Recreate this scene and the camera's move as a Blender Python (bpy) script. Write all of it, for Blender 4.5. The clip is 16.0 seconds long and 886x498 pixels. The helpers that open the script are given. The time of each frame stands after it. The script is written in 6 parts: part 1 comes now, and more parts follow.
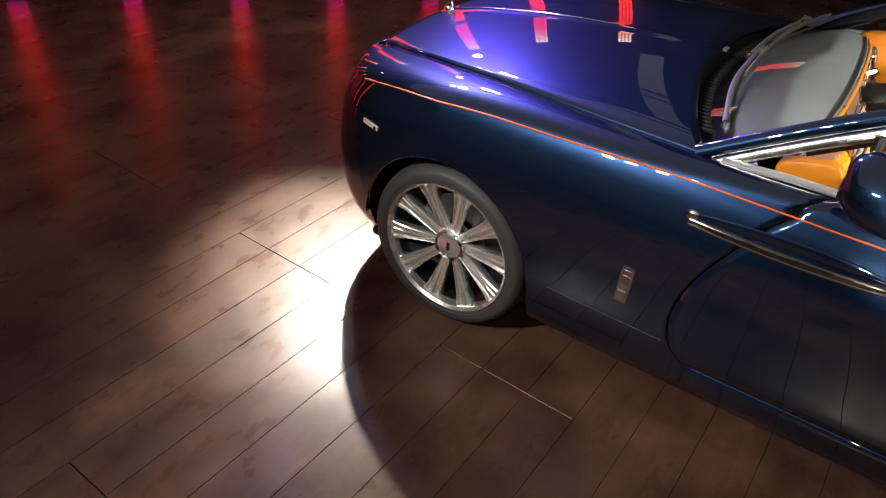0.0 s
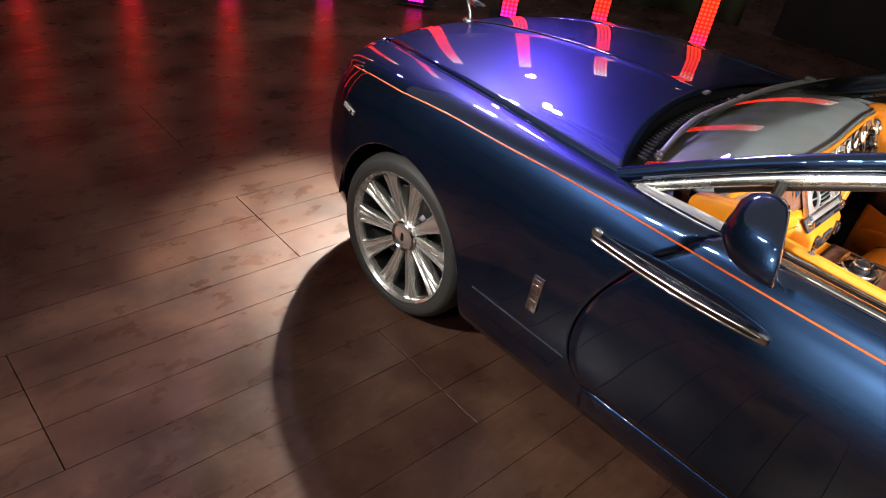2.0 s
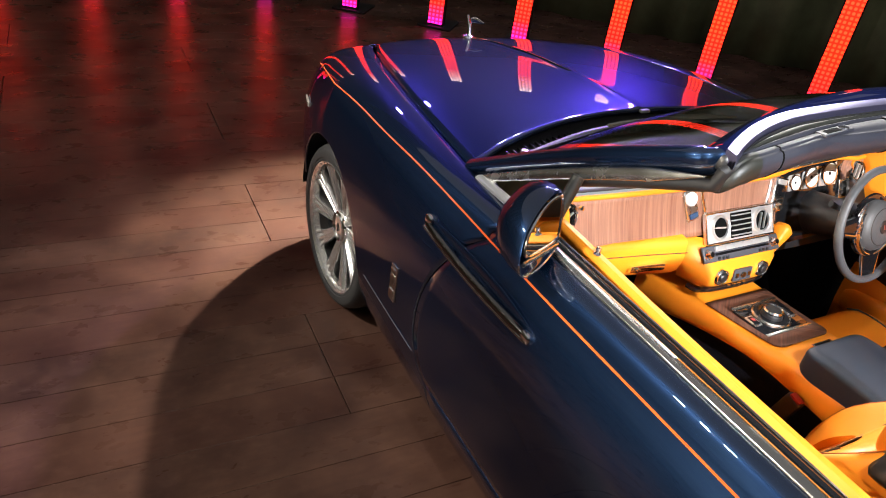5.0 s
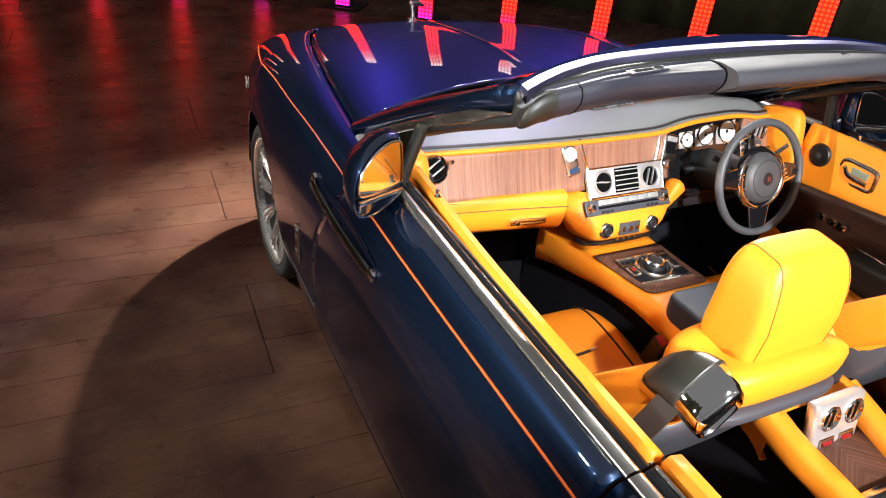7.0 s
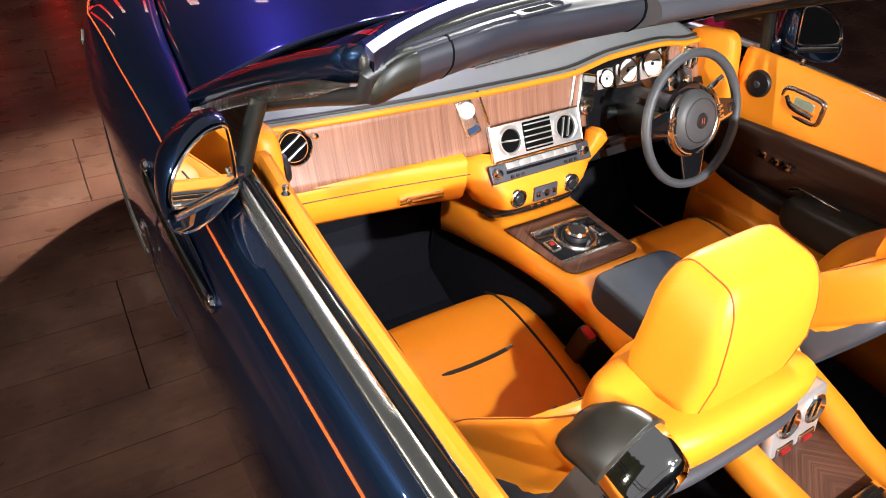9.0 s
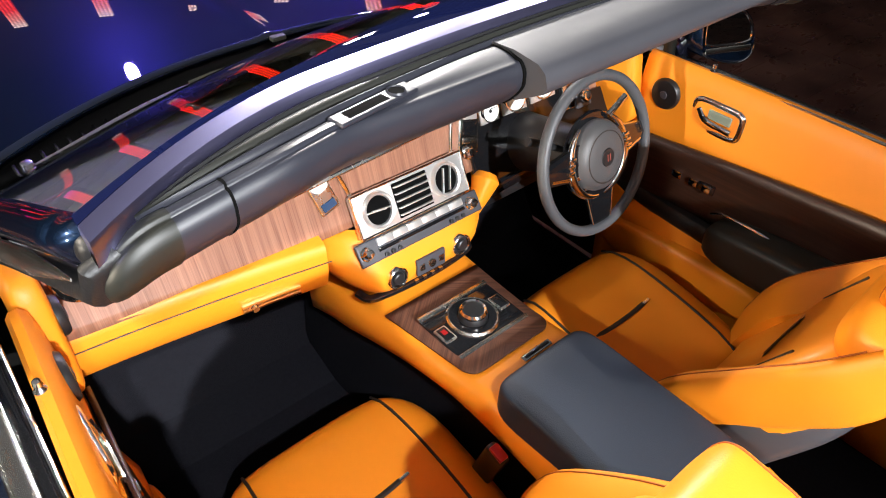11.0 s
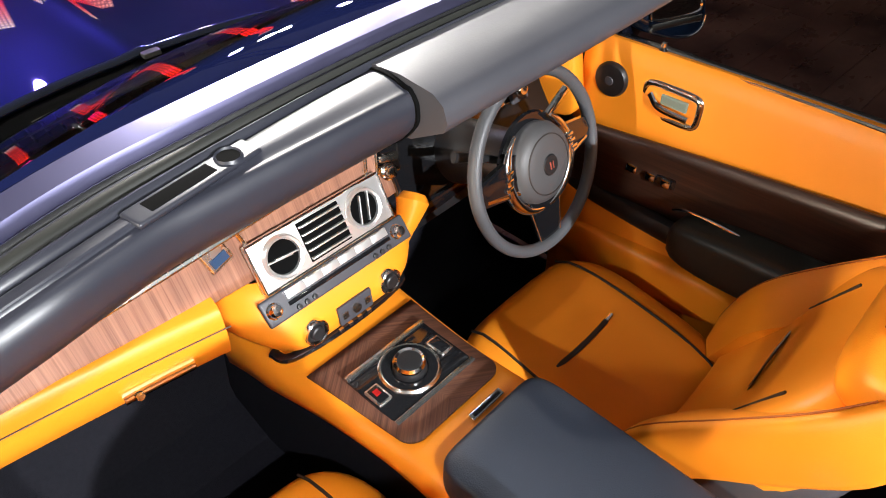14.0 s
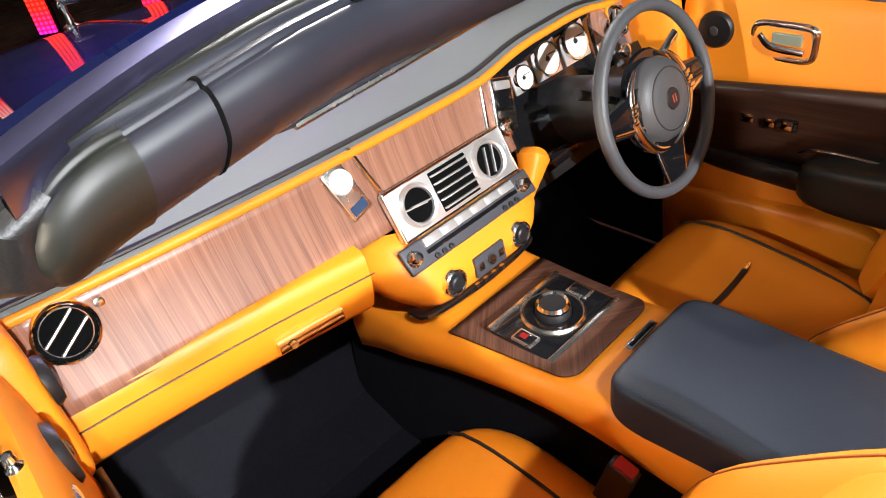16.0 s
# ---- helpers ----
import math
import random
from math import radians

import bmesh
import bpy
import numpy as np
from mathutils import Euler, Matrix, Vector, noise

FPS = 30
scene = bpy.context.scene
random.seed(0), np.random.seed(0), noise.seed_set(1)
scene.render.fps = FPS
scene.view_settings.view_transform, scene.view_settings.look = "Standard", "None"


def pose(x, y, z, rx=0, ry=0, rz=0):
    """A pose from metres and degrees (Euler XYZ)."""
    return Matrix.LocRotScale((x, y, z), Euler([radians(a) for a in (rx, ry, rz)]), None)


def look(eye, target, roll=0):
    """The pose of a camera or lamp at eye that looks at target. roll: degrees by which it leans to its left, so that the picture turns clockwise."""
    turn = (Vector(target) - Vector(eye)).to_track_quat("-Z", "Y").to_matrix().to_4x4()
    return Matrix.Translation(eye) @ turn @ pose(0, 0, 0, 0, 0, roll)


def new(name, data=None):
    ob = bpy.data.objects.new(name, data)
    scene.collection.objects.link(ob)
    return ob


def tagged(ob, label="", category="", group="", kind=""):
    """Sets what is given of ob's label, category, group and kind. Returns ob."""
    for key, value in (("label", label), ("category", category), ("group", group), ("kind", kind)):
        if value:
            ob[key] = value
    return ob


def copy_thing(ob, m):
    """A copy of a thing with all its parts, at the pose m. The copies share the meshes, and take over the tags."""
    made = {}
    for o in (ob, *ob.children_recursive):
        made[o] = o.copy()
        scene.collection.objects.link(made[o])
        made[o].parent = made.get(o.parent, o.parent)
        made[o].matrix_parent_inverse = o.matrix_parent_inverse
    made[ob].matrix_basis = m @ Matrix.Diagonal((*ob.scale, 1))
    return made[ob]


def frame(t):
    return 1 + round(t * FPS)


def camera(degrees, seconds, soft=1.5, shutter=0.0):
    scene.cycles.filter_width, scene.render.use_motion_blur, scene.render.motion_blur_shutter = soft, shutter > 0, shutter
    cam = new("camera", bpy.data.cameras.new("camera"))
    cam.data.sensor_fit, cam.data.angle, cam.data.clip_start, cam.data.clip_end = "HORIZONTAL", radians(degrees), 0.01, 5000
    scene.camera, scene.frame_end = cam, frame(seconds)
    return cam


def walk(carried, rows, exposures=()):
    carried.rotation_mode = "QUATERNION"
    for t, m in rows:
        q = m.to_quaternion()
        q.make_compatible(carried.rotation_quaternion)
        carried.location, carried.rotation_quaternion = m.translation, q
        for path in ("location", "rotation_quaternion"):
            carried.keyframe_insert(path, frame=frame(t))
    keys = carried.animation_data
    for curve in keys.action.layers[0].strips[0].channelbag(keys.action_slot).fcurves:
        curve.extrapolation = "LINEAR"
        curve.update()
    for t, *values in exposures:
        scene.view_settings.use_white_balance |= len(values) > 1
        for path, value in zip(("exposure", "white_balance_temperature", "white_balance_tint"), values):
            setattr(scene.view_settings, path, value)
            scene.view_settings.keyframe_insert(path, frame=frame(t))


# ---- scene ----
cam = camera(64.8, 16.0, soft=1.0)
PATH = [
    (0, (-2.855, -1.183, 2.004), (-1.482, -0.322, 0.832), 4.1),
    (0.5, (-2.845, -1.324, 1.974), (-1.515, -0.367, 0.826), 5.2),
    (1, (-2.809, -1.479, 1.98), (-1.525, -0.452, 0.841), 5.7),
    (1.5, (-2.741, -1.59, 1.978), (-1.454, -0.547, 0.857), 7.3),
    (2, (-2.623, -1.706, 1.976), (-1.37, -0.621, 0.857), 10.0),
    (2.5, (-2.495, -1.838, 1.957), (-1.401, -0.565, 0.87), 6.1),
    (3, (-2.382, -1.999, 1.93), (-1.379, -0.656, 0.839), 6.1),
    (3.5, (-2.269, -2.163, 1.92), (-1.403, -0.739, 0.814), 4.6),
    (4, (-2.128, -2.246, 1.908), (-1.267, -0.791, 0.839), 5.3),
    (4.5, (-1.993, -2.308, 1.928), (-1.075, -0.879, 0.872), 8.9),
    (7, (-1.516, -2.78, 1.91), (-0.715, -1.282, 0.855), 5.9),
    (7.5, (-1.461, -2.767, 1.897), (-0.636, -1.316, 0.796), 5.3),
    (8, (-1.366, -2.684, 1.879), (-0.502, -1.285, 0.74), 5.5),
    (8.5, (-1.264, -2.582, 1.854), (-0.368, -1.265, 0.645), 6.5),
    (9, (-1.173, -2.478, 1.843), (-0.278, -1.169, 0.624), 4.4),
    (9.5, (-1.084, -2.369, 1.851), (-0.075, -1.121, 0.657), 4.5),
    (10, (-0.988, -2.285, 1.841), (0.039, -1.09, 0.61), 3.1),
    (12.5, (-0.578, -2.0, 1.875), (0.461, -1.011, 0.481), 5.4),
    (13, (-0.536, -1.985, 1.852), (0.49, -1.038, 0.419), 4.7),
    (13.5, (-0.53, -1.994, 1.821), (0.499, -1.031, 0.403), 2.4),
    (14, (-0.561, -2.008, 1.791), (0.517, -1.001, 0.439), 0.5),
    (14.5, (-0.627, -2.035, 1.739), (0.443, -0.874, 0.51), -5.4),
    (15, (-0.704, -2.05, 1.681), (0.383, -0.857, 0.5), -6.3),
    (15.5, (-0.743, -2.045, 1.625), (0.34, -0.837, 0.455), -7.1),
    (16, (-0.762, -2.018, 1.592), (0.292, -0.773, 0.435), -9.1),
]
walk(cam, [(t, look(eye, target, roll)) for t, eye, target, roll in PATH], [(0.0, 0.10), (2.0, 0.17), (4.5, 0.30), (7.0, 0.24), (9.0, 0.10), (12.0, -0.04), (16.0, 0.0)])

# ---------------------------------------------------------------- light
world = bpy.data.worlds.new("studio_dark")
scene.world = world
world.use_nodes = True
world.node_tree.nodes["Background"].inputs[0].default_value = (0.155, 0.153, 0.160, 1)
world.node_tree.nodes["Background"].inputs[1].default_value = 1.0


def spot(name, eye, target, watts, color, angle=40, blend=0.4, size=0.08):
    d = bpy.data.lights.new(name, "SPOT")
    d.energy, d.color, d.spot_size, d.spot_blend, d.shadow_soft_size = watts, color, radians(angle), blend, size
    ob = new(name, d)
    ob.matrix_world = look(eye, target)
    return ob


WARM, WHITE, COOL, VIOLET = (1.0, 0.88, 0.70), (1.0, 0.96, 0.90), (0.94, 0.97, 1.0), (0.30, 0.12, 1.0)
spot("stage_spot_front", (2.6, 3.5, 4.75), (-0.95, 0.78, 0.0), 8000, WARM, 12.3, 1.0)
spot("stage_spot_front_wide", (2.6, 3.5, 4.75), (-1.50, -0.05, 0.0), 2400, (1.0, 0.86, 0.76), 22, 1.0)
spot("stage_spot_front_cool", (3.75, 3.4, 4.72), (-2.0, -0.5, 0.0), 850, (0.62, 0.56, 1.0), 25, 1.0)
spot("stage_spot_violet", (3.9, 3.5, 4.72), (-0.4, 0.10, 0.9), 1200, VIOLET, 18, 0.9)
spot("stage_spot_violet_rim", (4.3, 3.9, 3.6), (0.0, 0.05, 1.0), 550, VIOLET, 15, 0.9)
spot("stage_spot_header", (2.75, 3.45, 4.75), (0.02, -1.50, 1.44), 4600, WHITE, 9.5, 1.0)
spot("stage_spot_header_side", (4.5, 4.4, 3.1), (-0.10, -1.46, 1.45), 1700, WHITE, 13, 0.9)
spot("stage_spot_belt", (2.9, 3.3, 4.72), (-0.86, -1.95, 1.06), 900, WHITE, 10, 1.0)
spot("stage_spot_right", (4.7, 1.6, 4.7), (-0.50, -1.65, 1.2), 340, WHITE, 13, 1.0)
spot("stage_spot_violet_back", (1.2, 5.7, 4.2), (-0.15, 0.05, 1.05), 280, (0.30, 0.22, 1.0), 14, 0.9)
spot("stage_spot_cabin_rear", (-1.9, -5.4, 5.6), (-0.50, -1.60, 0.9), 1750, COOL, 12, 0.8)
spot("stage_spot_cabin_low", (-1.3, -7.6, 4.2), (-0.05, -1.5, 1.0), 4900, COOL, 16, 0.6)
# Unseen low spot, added to light only the upper right door.
spot("fill_spot_cabin_left", (-5.4, -2.0, 1.68), (0.76, -1.6, 1.04), 1250, WARM, 13, 0.6)
# Unseen fill spot, added to lift the floor left of the car.
spot("fill_spot_left_floor", (-5.2, -2.3, 4.6), (-3.0, -1.8, 0.0), 800, WARM, 48, 1.0)
spot("stage_spot_left", (-6.0, 1.5, 4.6), (-0.95, -0.4, 0.72), 1800, WHITE, 18, 0.9)
spot("stage_spot_left_rear", (-6.0, 0.7, 4.6), (-0.95, -1.5, 0.8), 620, WHITE, 17, 0.9)
spot("stage_spot_seats", (-6.0, 0.35, 4.6), (0.26, -2.02, 0.97), 1900, WARM, 4.6, 0.6)

# ---------------------------------------------------------------- materials
def material(name, color, rough=0.5, metal=0.0, coat=0.0, coat_rough=0.03, spread=0.0, scale=20.0, bump=0.0, bump_scale=200.0, spec=0.5, stretch=(1, 1, 1), tint=None, rough_spread=0.0):
    """Principled surface with noise-driven colour, gloss and relief."""
    m = bpy.data.materials.new(name)
    m.use_nodes = True
    nt = m.node_tree
    p = nt.nodes["Principled BSDF"]
    p.inputs["Base Color"].default_value = (*color, 1)
    p.inputs["Roughness"].default_value = rough
    p.inputs["Metallic"].default_value = metal
    p.inputs["Coat Weight"].default_value = coat
    p.inputs["Coat Roughness"].default_value = coat_rough
    p.inputs["Specular IOR Level"].default_value = spec
    geo = nt.nodes.new("ShaderNodeTexCoord")
    mp = nt.nodes.new("ShaderNodeMapping")
    mp.inputs["Scale"].default_value = stretch
    nt.links.new(geo.outputs["Object"], mp.inputs[0])
    if spread or rough_spread:
        n = nt.nodes.new("ShaderNodeTexNoise")
        n.inputs["Scale"].default_value, n.inputs["Detail"].default_value, n.inputs["Roughness"].default_value = scale, 6, 0.65
        nt.links.new(mp.outputs[0], n.inputs["Vector"])
        if spread:
            mix = nt.nodes.new("ShaderNodeMix")
            mix.data_type = "RGBA"
            mix.inputs[6].default_value = (*[c * (1 - spread) for c in color], 1)
            mix.inputs[7].default_value = (*(tint or [min(1, c * (1 + spread)) for c in color]), 1)
            nt.links.new(n.outputs["Fac"], mix.inputs[0])
            nt.links.new(mix.outputs[2], p.inputs["Base Color"])
        if rough_spread:
            r = nt.nodes.new("ShaderNodeMapRange")
            r.inputs[1].default_value, r.inputs[2].default_value = 0.35, 0.65
            r.inputs[3].default_value, r.inputs[4].default_value = max(0.02, rough - rough_spread), rough + rough_spread
            nt.links.new(n.outputs["Fac"], r.inputs[0])
            nt.links.new(r.outputs[0], p.inputs["Roughness"])
    if bump:
        n2 = nt.nodes.new("ShaderNodeTexNoise")
        n2.inputs["Scale"].default_value, n2.inputs["Detail"].default_value = bump_scale, 3
        nt.links.new(mp.outputs[0], n2.inputs["Vector"])
        b = nt.nodes.new("ShaderNodeBump")
        b.inputs["Strength"].default_value, b.inputs["Distance"].default_value = bump, 0.002
        nt.links.new(n2.outputs["Fac"], b.inputs["Height"])
        nt.links.new(b.outputs[0], p.inputs["Normal"])
    return m


PAINT = material("midnight_metallic_paint", (0.006, 0.018, 0.048), 0.36, 0.80, 1.0, 0.012, 0.12, 600)
PAINT.node_tree.nodes["Principled BSDF"].inputs["Coat IOR"].default_value = 2.0
PAINT.node_tree.nodes["Principled BSDF"].inputs["Specular Tint"].default_value = (0.26, 0.27, 0.60, 1)
PAINT_DARK = material("black_gloss_paint", (0.006, 0.007, 0.014), 0.25, 0.0, 1.0, 0.02)
ORANGE = material("mandarin_leather", (0.78, 0.245, 0.012), 0.46, 0.0, 0.0, 0.1, 0.07, 9, 0.16, 420, 0.35, rough_spread=0.06)
STITCH = material("black_piping", (0.016, 0.010, 0.008), 0.55)
NAVY = material("navy_leather", (0.030, 0.034, 0.048), 0.42, 0.0, 0.0, 0.1, 0.12, 8, 0.35, 420, 0.4, rough_spread=0.06)
HEADER = material("header_leather", (0.020, 0.021, 0.029), 0.40, 0.0, 0.0, 0.1, 0.1, 8, 0.03, 500, 0.45, rough_spread=0.04)
GREY = material("slate_leather", (0.046, 0.046, 0.054), 0.46, 0.0, 0.0, 0.1, 0.1, 8, 0.05, 420, 0.45, rough_spread=0.05)
CHROME = material("chrome", (0.90, 0.89, 0.87), 0.12, 1.0, rough_spread=0.02, scale=60)
MIRROR_CHROME = material("mirror_chrome", (0.90, 0.89, 0.87), 0.045, 1.0, rough_spread=0.01, scale=60)
SATIN = material("brushed_steel", (0.62, 0.60, 0.55), 0.22, 1.0, rough_spread=0.04, scale=6)
ALLOY = material("polished_alloy", (0.90, 0.88, 0.84), 0.22, 0.90, rough_spread=0.02, scale=60)
SATIN_BLUE = material("satin_header_metal", (0.36, 0.35, 0.60), 0.30, 1.0, rough_spread=0.012, scale=60)
BLACK_SOFT = material("soft_black_rubber", (0.011, 0.0115, 0.009), 0.48, bump=0.05, bump_scale=200)
RUBBER = material("tyre_rubber", (0.030, 0.029, 0.028), 0.62, bump=0.4, bump_scale=160, spread=0.2, scale=30)
BLACK = material("black_plastic", (0.010, 0.010, 0.011), 0.42, bump=0.2, bump_scale=300)
GLOSSBLACK = material("piano_black", (0.006, 0.006, 0.007), 0.08, 0.0, 0.6)
CARPET = material("black_carpet", (0.010, 0.010, 0.013), 0.95, spread=0.4, scale=120, bump=0.8, bump_scale=500, spec=0.04)
COACH = material("coachline_orange", (0.90, 0.14, 0.02), 0.35, 0.0, 0.5)
WHITE_FACE = material("white_dial_face", (0.82, 0.82, 0.78), 0.3, spread=0.03)
RED = material("red_plastic", (0.28, 0.008, 0.008), 0.3)
GREEN_GLASS = material("pale_reflector", (0.42, 0.52, 0.44), 0.12, 0.6)
SILVER = material("satin_silver", (0.88, 0.87, 0.85), 0.30, 0.80, rough_spread=0.015, scale=220)
VOID = material("dark_opening", (0.003, 0.003, 0.003), 0.9, spec=0.05)
BELT = material("satin_belt_trim", (0.56, 0.55, 0.50), 0.20, 1.0, rough_spread=0.02, scale=150)
SEAM_ORANGE = material("seam_thread", (0.30, 0.065, 0.003), 0.6)
BRIGHT = material("bright_trim", (0.76, 0.75, 0.71), 0.25, 1.0, rough_spread=0.05, scale=12)
LENS = material("marker_lens", (0.75, 0.70, 0.62), 0.15, 0.3, 0.5)
DARK_CHROME = material("dark_chrome", (0.24, 0.22, 0.20), 0.15, 1.0, rough_spread=0.03, scale=40)
DISC = material("brake_steel", (0.20, 0.20, 0.20), 0.35, 1.0)


def glass_material():
    m = bpy.data.materials.new("windscreen_glass")
    m.use_nodes = True
    nt = m.node_tree
    nt.nodes.clear()
    out = nt.nodes.new("ShaderNodeOutputMaterial")
    mix = nt.nodes.new("ShaderNodeMixShader")
    fr = nt.nodes.new("ShaderNodeFresnel")
    fr.inputs[0].default_value = 1.5
    tr = nt.nodes.new("ShaderNodeBsdfTransparent")
    tr.inputs[0].default_value = (0.80, 0.85, 0.83, 1)
    gl = nt.nodes.new("ShaderNodeBsdfGlossy")
    gl.inputs["Roughness"].default_value = 0.01
    nt.links.new(fr.outputs[0], mix.inputs[0])
    nt.links.new(tr.outputs[0], mix.inputs[1])
    nt.links.new(gl.outputs[0], mix.inputs[2])
    nt.links.new(mix.outputs[0], out.inputs[0])
    return m


GLASS = glass_material()
MIRROR = material("mirror_glass", (0.85, 0.87, 0.88), 0.01, 1.0)


def wood_material(name, dark, light, across, along, chevron=0.0, coat=0.6):
    """Open-grain veneer under lacquer: fine streaks along one axis; chevron folds the grain about x = 0."""
    m = bpy.data.materials.new(name)
    m.use_nodes = True
    nt = m.node_tree
    p = nt.nodes["Principled BSDF"]
    tc = nt.nodes.new("ShaderNodeTexCoord")
    sep = nt.nodes.new("ShaderNodeSeparateXYZ")
    nt.links.new(tc.outputs["Object"], sep.inputs[0])
    def calc(op, a, b=0.0):
        n = nt.nodes.new("ShaderNodeMath")
        n.operation = op
        for slot, v in ((0, a), (1, b)):
            if hasattr(v, "is_output"):
                nt.links.new(v, n.inputs[slot])
            else:
                n.inputs[slot].default_value = v
        return n.outputs[0]
    u, v = sep.outputs[across], sep.outputs[along]
    if chevron:
        fold = calc("ABSOLUTE", u)
        u, v = calc("ADD", calc("MULTIPLY", fold, chevron), v), calc("SUBTRACT", fold, calc("MULTIPLY", v, chevron))
    outs = []
    for fine, long, det, rough in ((420, 5, 3, 0.6), (85, 1.8, 4, 0.6), (17, 0.7, 2, 0.5)):
        cb = nt.nodes.new("ShaderNodeCombineXYZ")
        nt.links.new(calc("MULTIPLY", u, fine), cb.inputs[0])
        nt.links.new(calc("MULTIPLY", v, long), cb.inputs[1])
        n = nt.nodes.new("ShaderNodeTexNoise")
        n.inputs["Scale"].default_value, n.inputs["Detail"].default_value, n.inputs["Roughness"].default_value = 1.0, det, rough
        nt.links.new(cb.outputs[0], n.inputs["Vector"])
        outs.append(n.outputs["Fac"])
    total = calc("ADD", calc("ADD", calc("MULTIPLY", outs[0], 0.8), outs[1]), calc("MULTIPLY", outs[2], 0.25))
    ramp = nt.nodes.new("ShaderNodeMapRange")
    ramp.inputs[1].default_value, ramp.inputs[2].default_value = 0.72, 1.33
    nt.links.new(total, ramp.inputs[0])
    mix = nt.nodes.new("ShaderNodeMix")
    mix.data_type = "RGBA"
    mix.inputs[6].default_value, mix.inputs[7].default_value = (*dark, 1), (*light, 1)
    nt.links.new(ramp.outputs[0], mix.inputs[0])
    nt.links.new(mix.outputs[2], p.inputs["Base Color"])
    p.inputs["Roughness"].default_value = 0.38
    p.inputs["Coat Weight"].default_value, p.inputs["Coat Roughness"].default_value = coat, 0.10
    b = nt.nodes.new("ShaderNodeBump")
    b.inputs["Strength"].default_value, b.inputs["Distance"].default_value = 0.15, 0.0006
    nt.links.new(outs[0], b.inputs["Height"])
    nt.links.new(b.outputs[0], p.inputs["Normal"])
    return m


# One rosewood: glare lightens the dashboard colour, shade darkens the door colour.
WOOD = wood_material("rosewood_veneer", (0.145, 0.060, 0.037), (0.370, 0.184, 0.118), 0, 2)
WOOD_DOOR_SHADED = wood_material("rosewood_veneer_door_shaded", (0.012, 0.005, 0.0035), (0.052, 0.021, 0.012), 2, 1, 0.0, 0.15)
# Console rosewood: the dashboard veneer in a darker, chevron-grained copy.
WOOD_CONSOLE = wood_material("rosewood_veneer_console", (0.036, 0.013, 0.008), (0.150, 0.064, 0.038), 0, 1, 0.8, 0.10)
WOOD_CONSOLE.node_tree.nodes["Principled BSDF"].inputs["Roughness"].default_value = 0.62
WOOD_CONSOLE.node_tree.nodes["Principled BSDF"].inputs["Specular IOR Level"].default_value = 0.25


def floor_material():
    """Stained, waxed plywood boards: reddish brown, blotchy, scuffed."""
    m = bpy.data.materials.new("stained_boards")
    m.use_nodes = True
    nt = m.node_tree
    p = nt.nodes["Principled BSDF"]
    geo = nt.nodes.new("ShaderNodeNewGeometry")
    info = nt.nodes.new("ShaderNodeObjectInfo")
    def noise_at(scale, det, stretch, rough=0.5):
        mp = nt.nodes.new("ShaderNodeMapping")
        mp.inputs["Scale"].default_value = stretch
        nt.links.new(geo.outputs["Position"], mp.inputs[0])
        n = nt.nodes.new("ShaderNodeTexNoise")
        n.inputs["Scale"].default_value, n.inputs["Detail"].default_value, n.inputs["Roughness"].default_value = scale, det, rough
        nt.links.new(mp.outputs[0], n.inputs["Vector"])
        return n.outputs["Fac"]
    big, grain, fine = noise_at(2.6, 6, (1, 1, 1), 0.56), noise_at(5, 5, (1.2, 8, 1), 0.55), noise_at(16, 4, (1, 1.4, 1), 0.5)
    def mix(fac, a, b):
        x = nt.nodes.new("ShaderNodeMix")
        x.data_type = "RGBA"
        for slot, v in ((0, fac), (6, a), (7, b)):
            if hasattr(v, "is_output"):
                nt.links.new(v, x.inputs[slot])
            else:
                x.inputs[slot].default_value = v
        return x.outputs[2]
    def ramp(v, lo, hi, a=0.0, b=1.0):
        r = nt.nodes.new("ShaderNodeMapRange")
        r.inputs[1].default_value, r.inputs[2].default_value, r.inputs[3].default_value, r.inputs[4].default_value = lo, hi, a, b
        nt.links.new(v, r.inputs[0])
        return r.outputs[0]
    c = mix(ramp(big, 0.33, 0.69), (0.017, 0.0085, 0.0075, 1), (0.118, 0.062, 0.042, 1))
    c = mix(ramp(grain, 0.4, 0.74, 0, 0.45), c, (0.045, 0.022, 0.015, 1))
    c = mix(ramp(fine, 0.5, 0.85, 0, 0.22), c, (0.17, 0.105, 0.078, 1))
    c = mix(ramp(info.outputs["Random"], 0, 1, 0, 0.34), c, (0.060, 0.021, 0.014, 1))
    nt.links.new(c, p.inputs["Base Color"])
    nt.links.new(ramp(noise_at(5, 6, (1, 1.8, 1), 0.6), 0.32, 0.68, 0.24, 0.38), p.inputs["Roughness"])
    p.inputs["Specular IOR Level"].default_value = 0.20
    b2 = nt.nodes.new("ShaderNodeBump")
    b2.inputs["Strength"].default_value, b2.inputs["Distance"].default_value = 0.10, 0.0015
    nt.links.new(fine, b2.inputs["Height"])
    nt.links.new(b2.outputs[0], p.inputs["Normal"])
    return m


BOARD = floor_material()
SEAM = material("floor_gap", (0.022, 0.013, 0.010), 0.8)
CURTAIN = material("dark_backdrop", (0.130, 0.140, 0.070), 0.85, spread=0.7, scale=2.2, bump=0.3, bump_scale=30)
DARKWALL = material("dark_grey_wall", (0.075, 0.075, 0.075), 0.8, spread=0.2, scale=3)


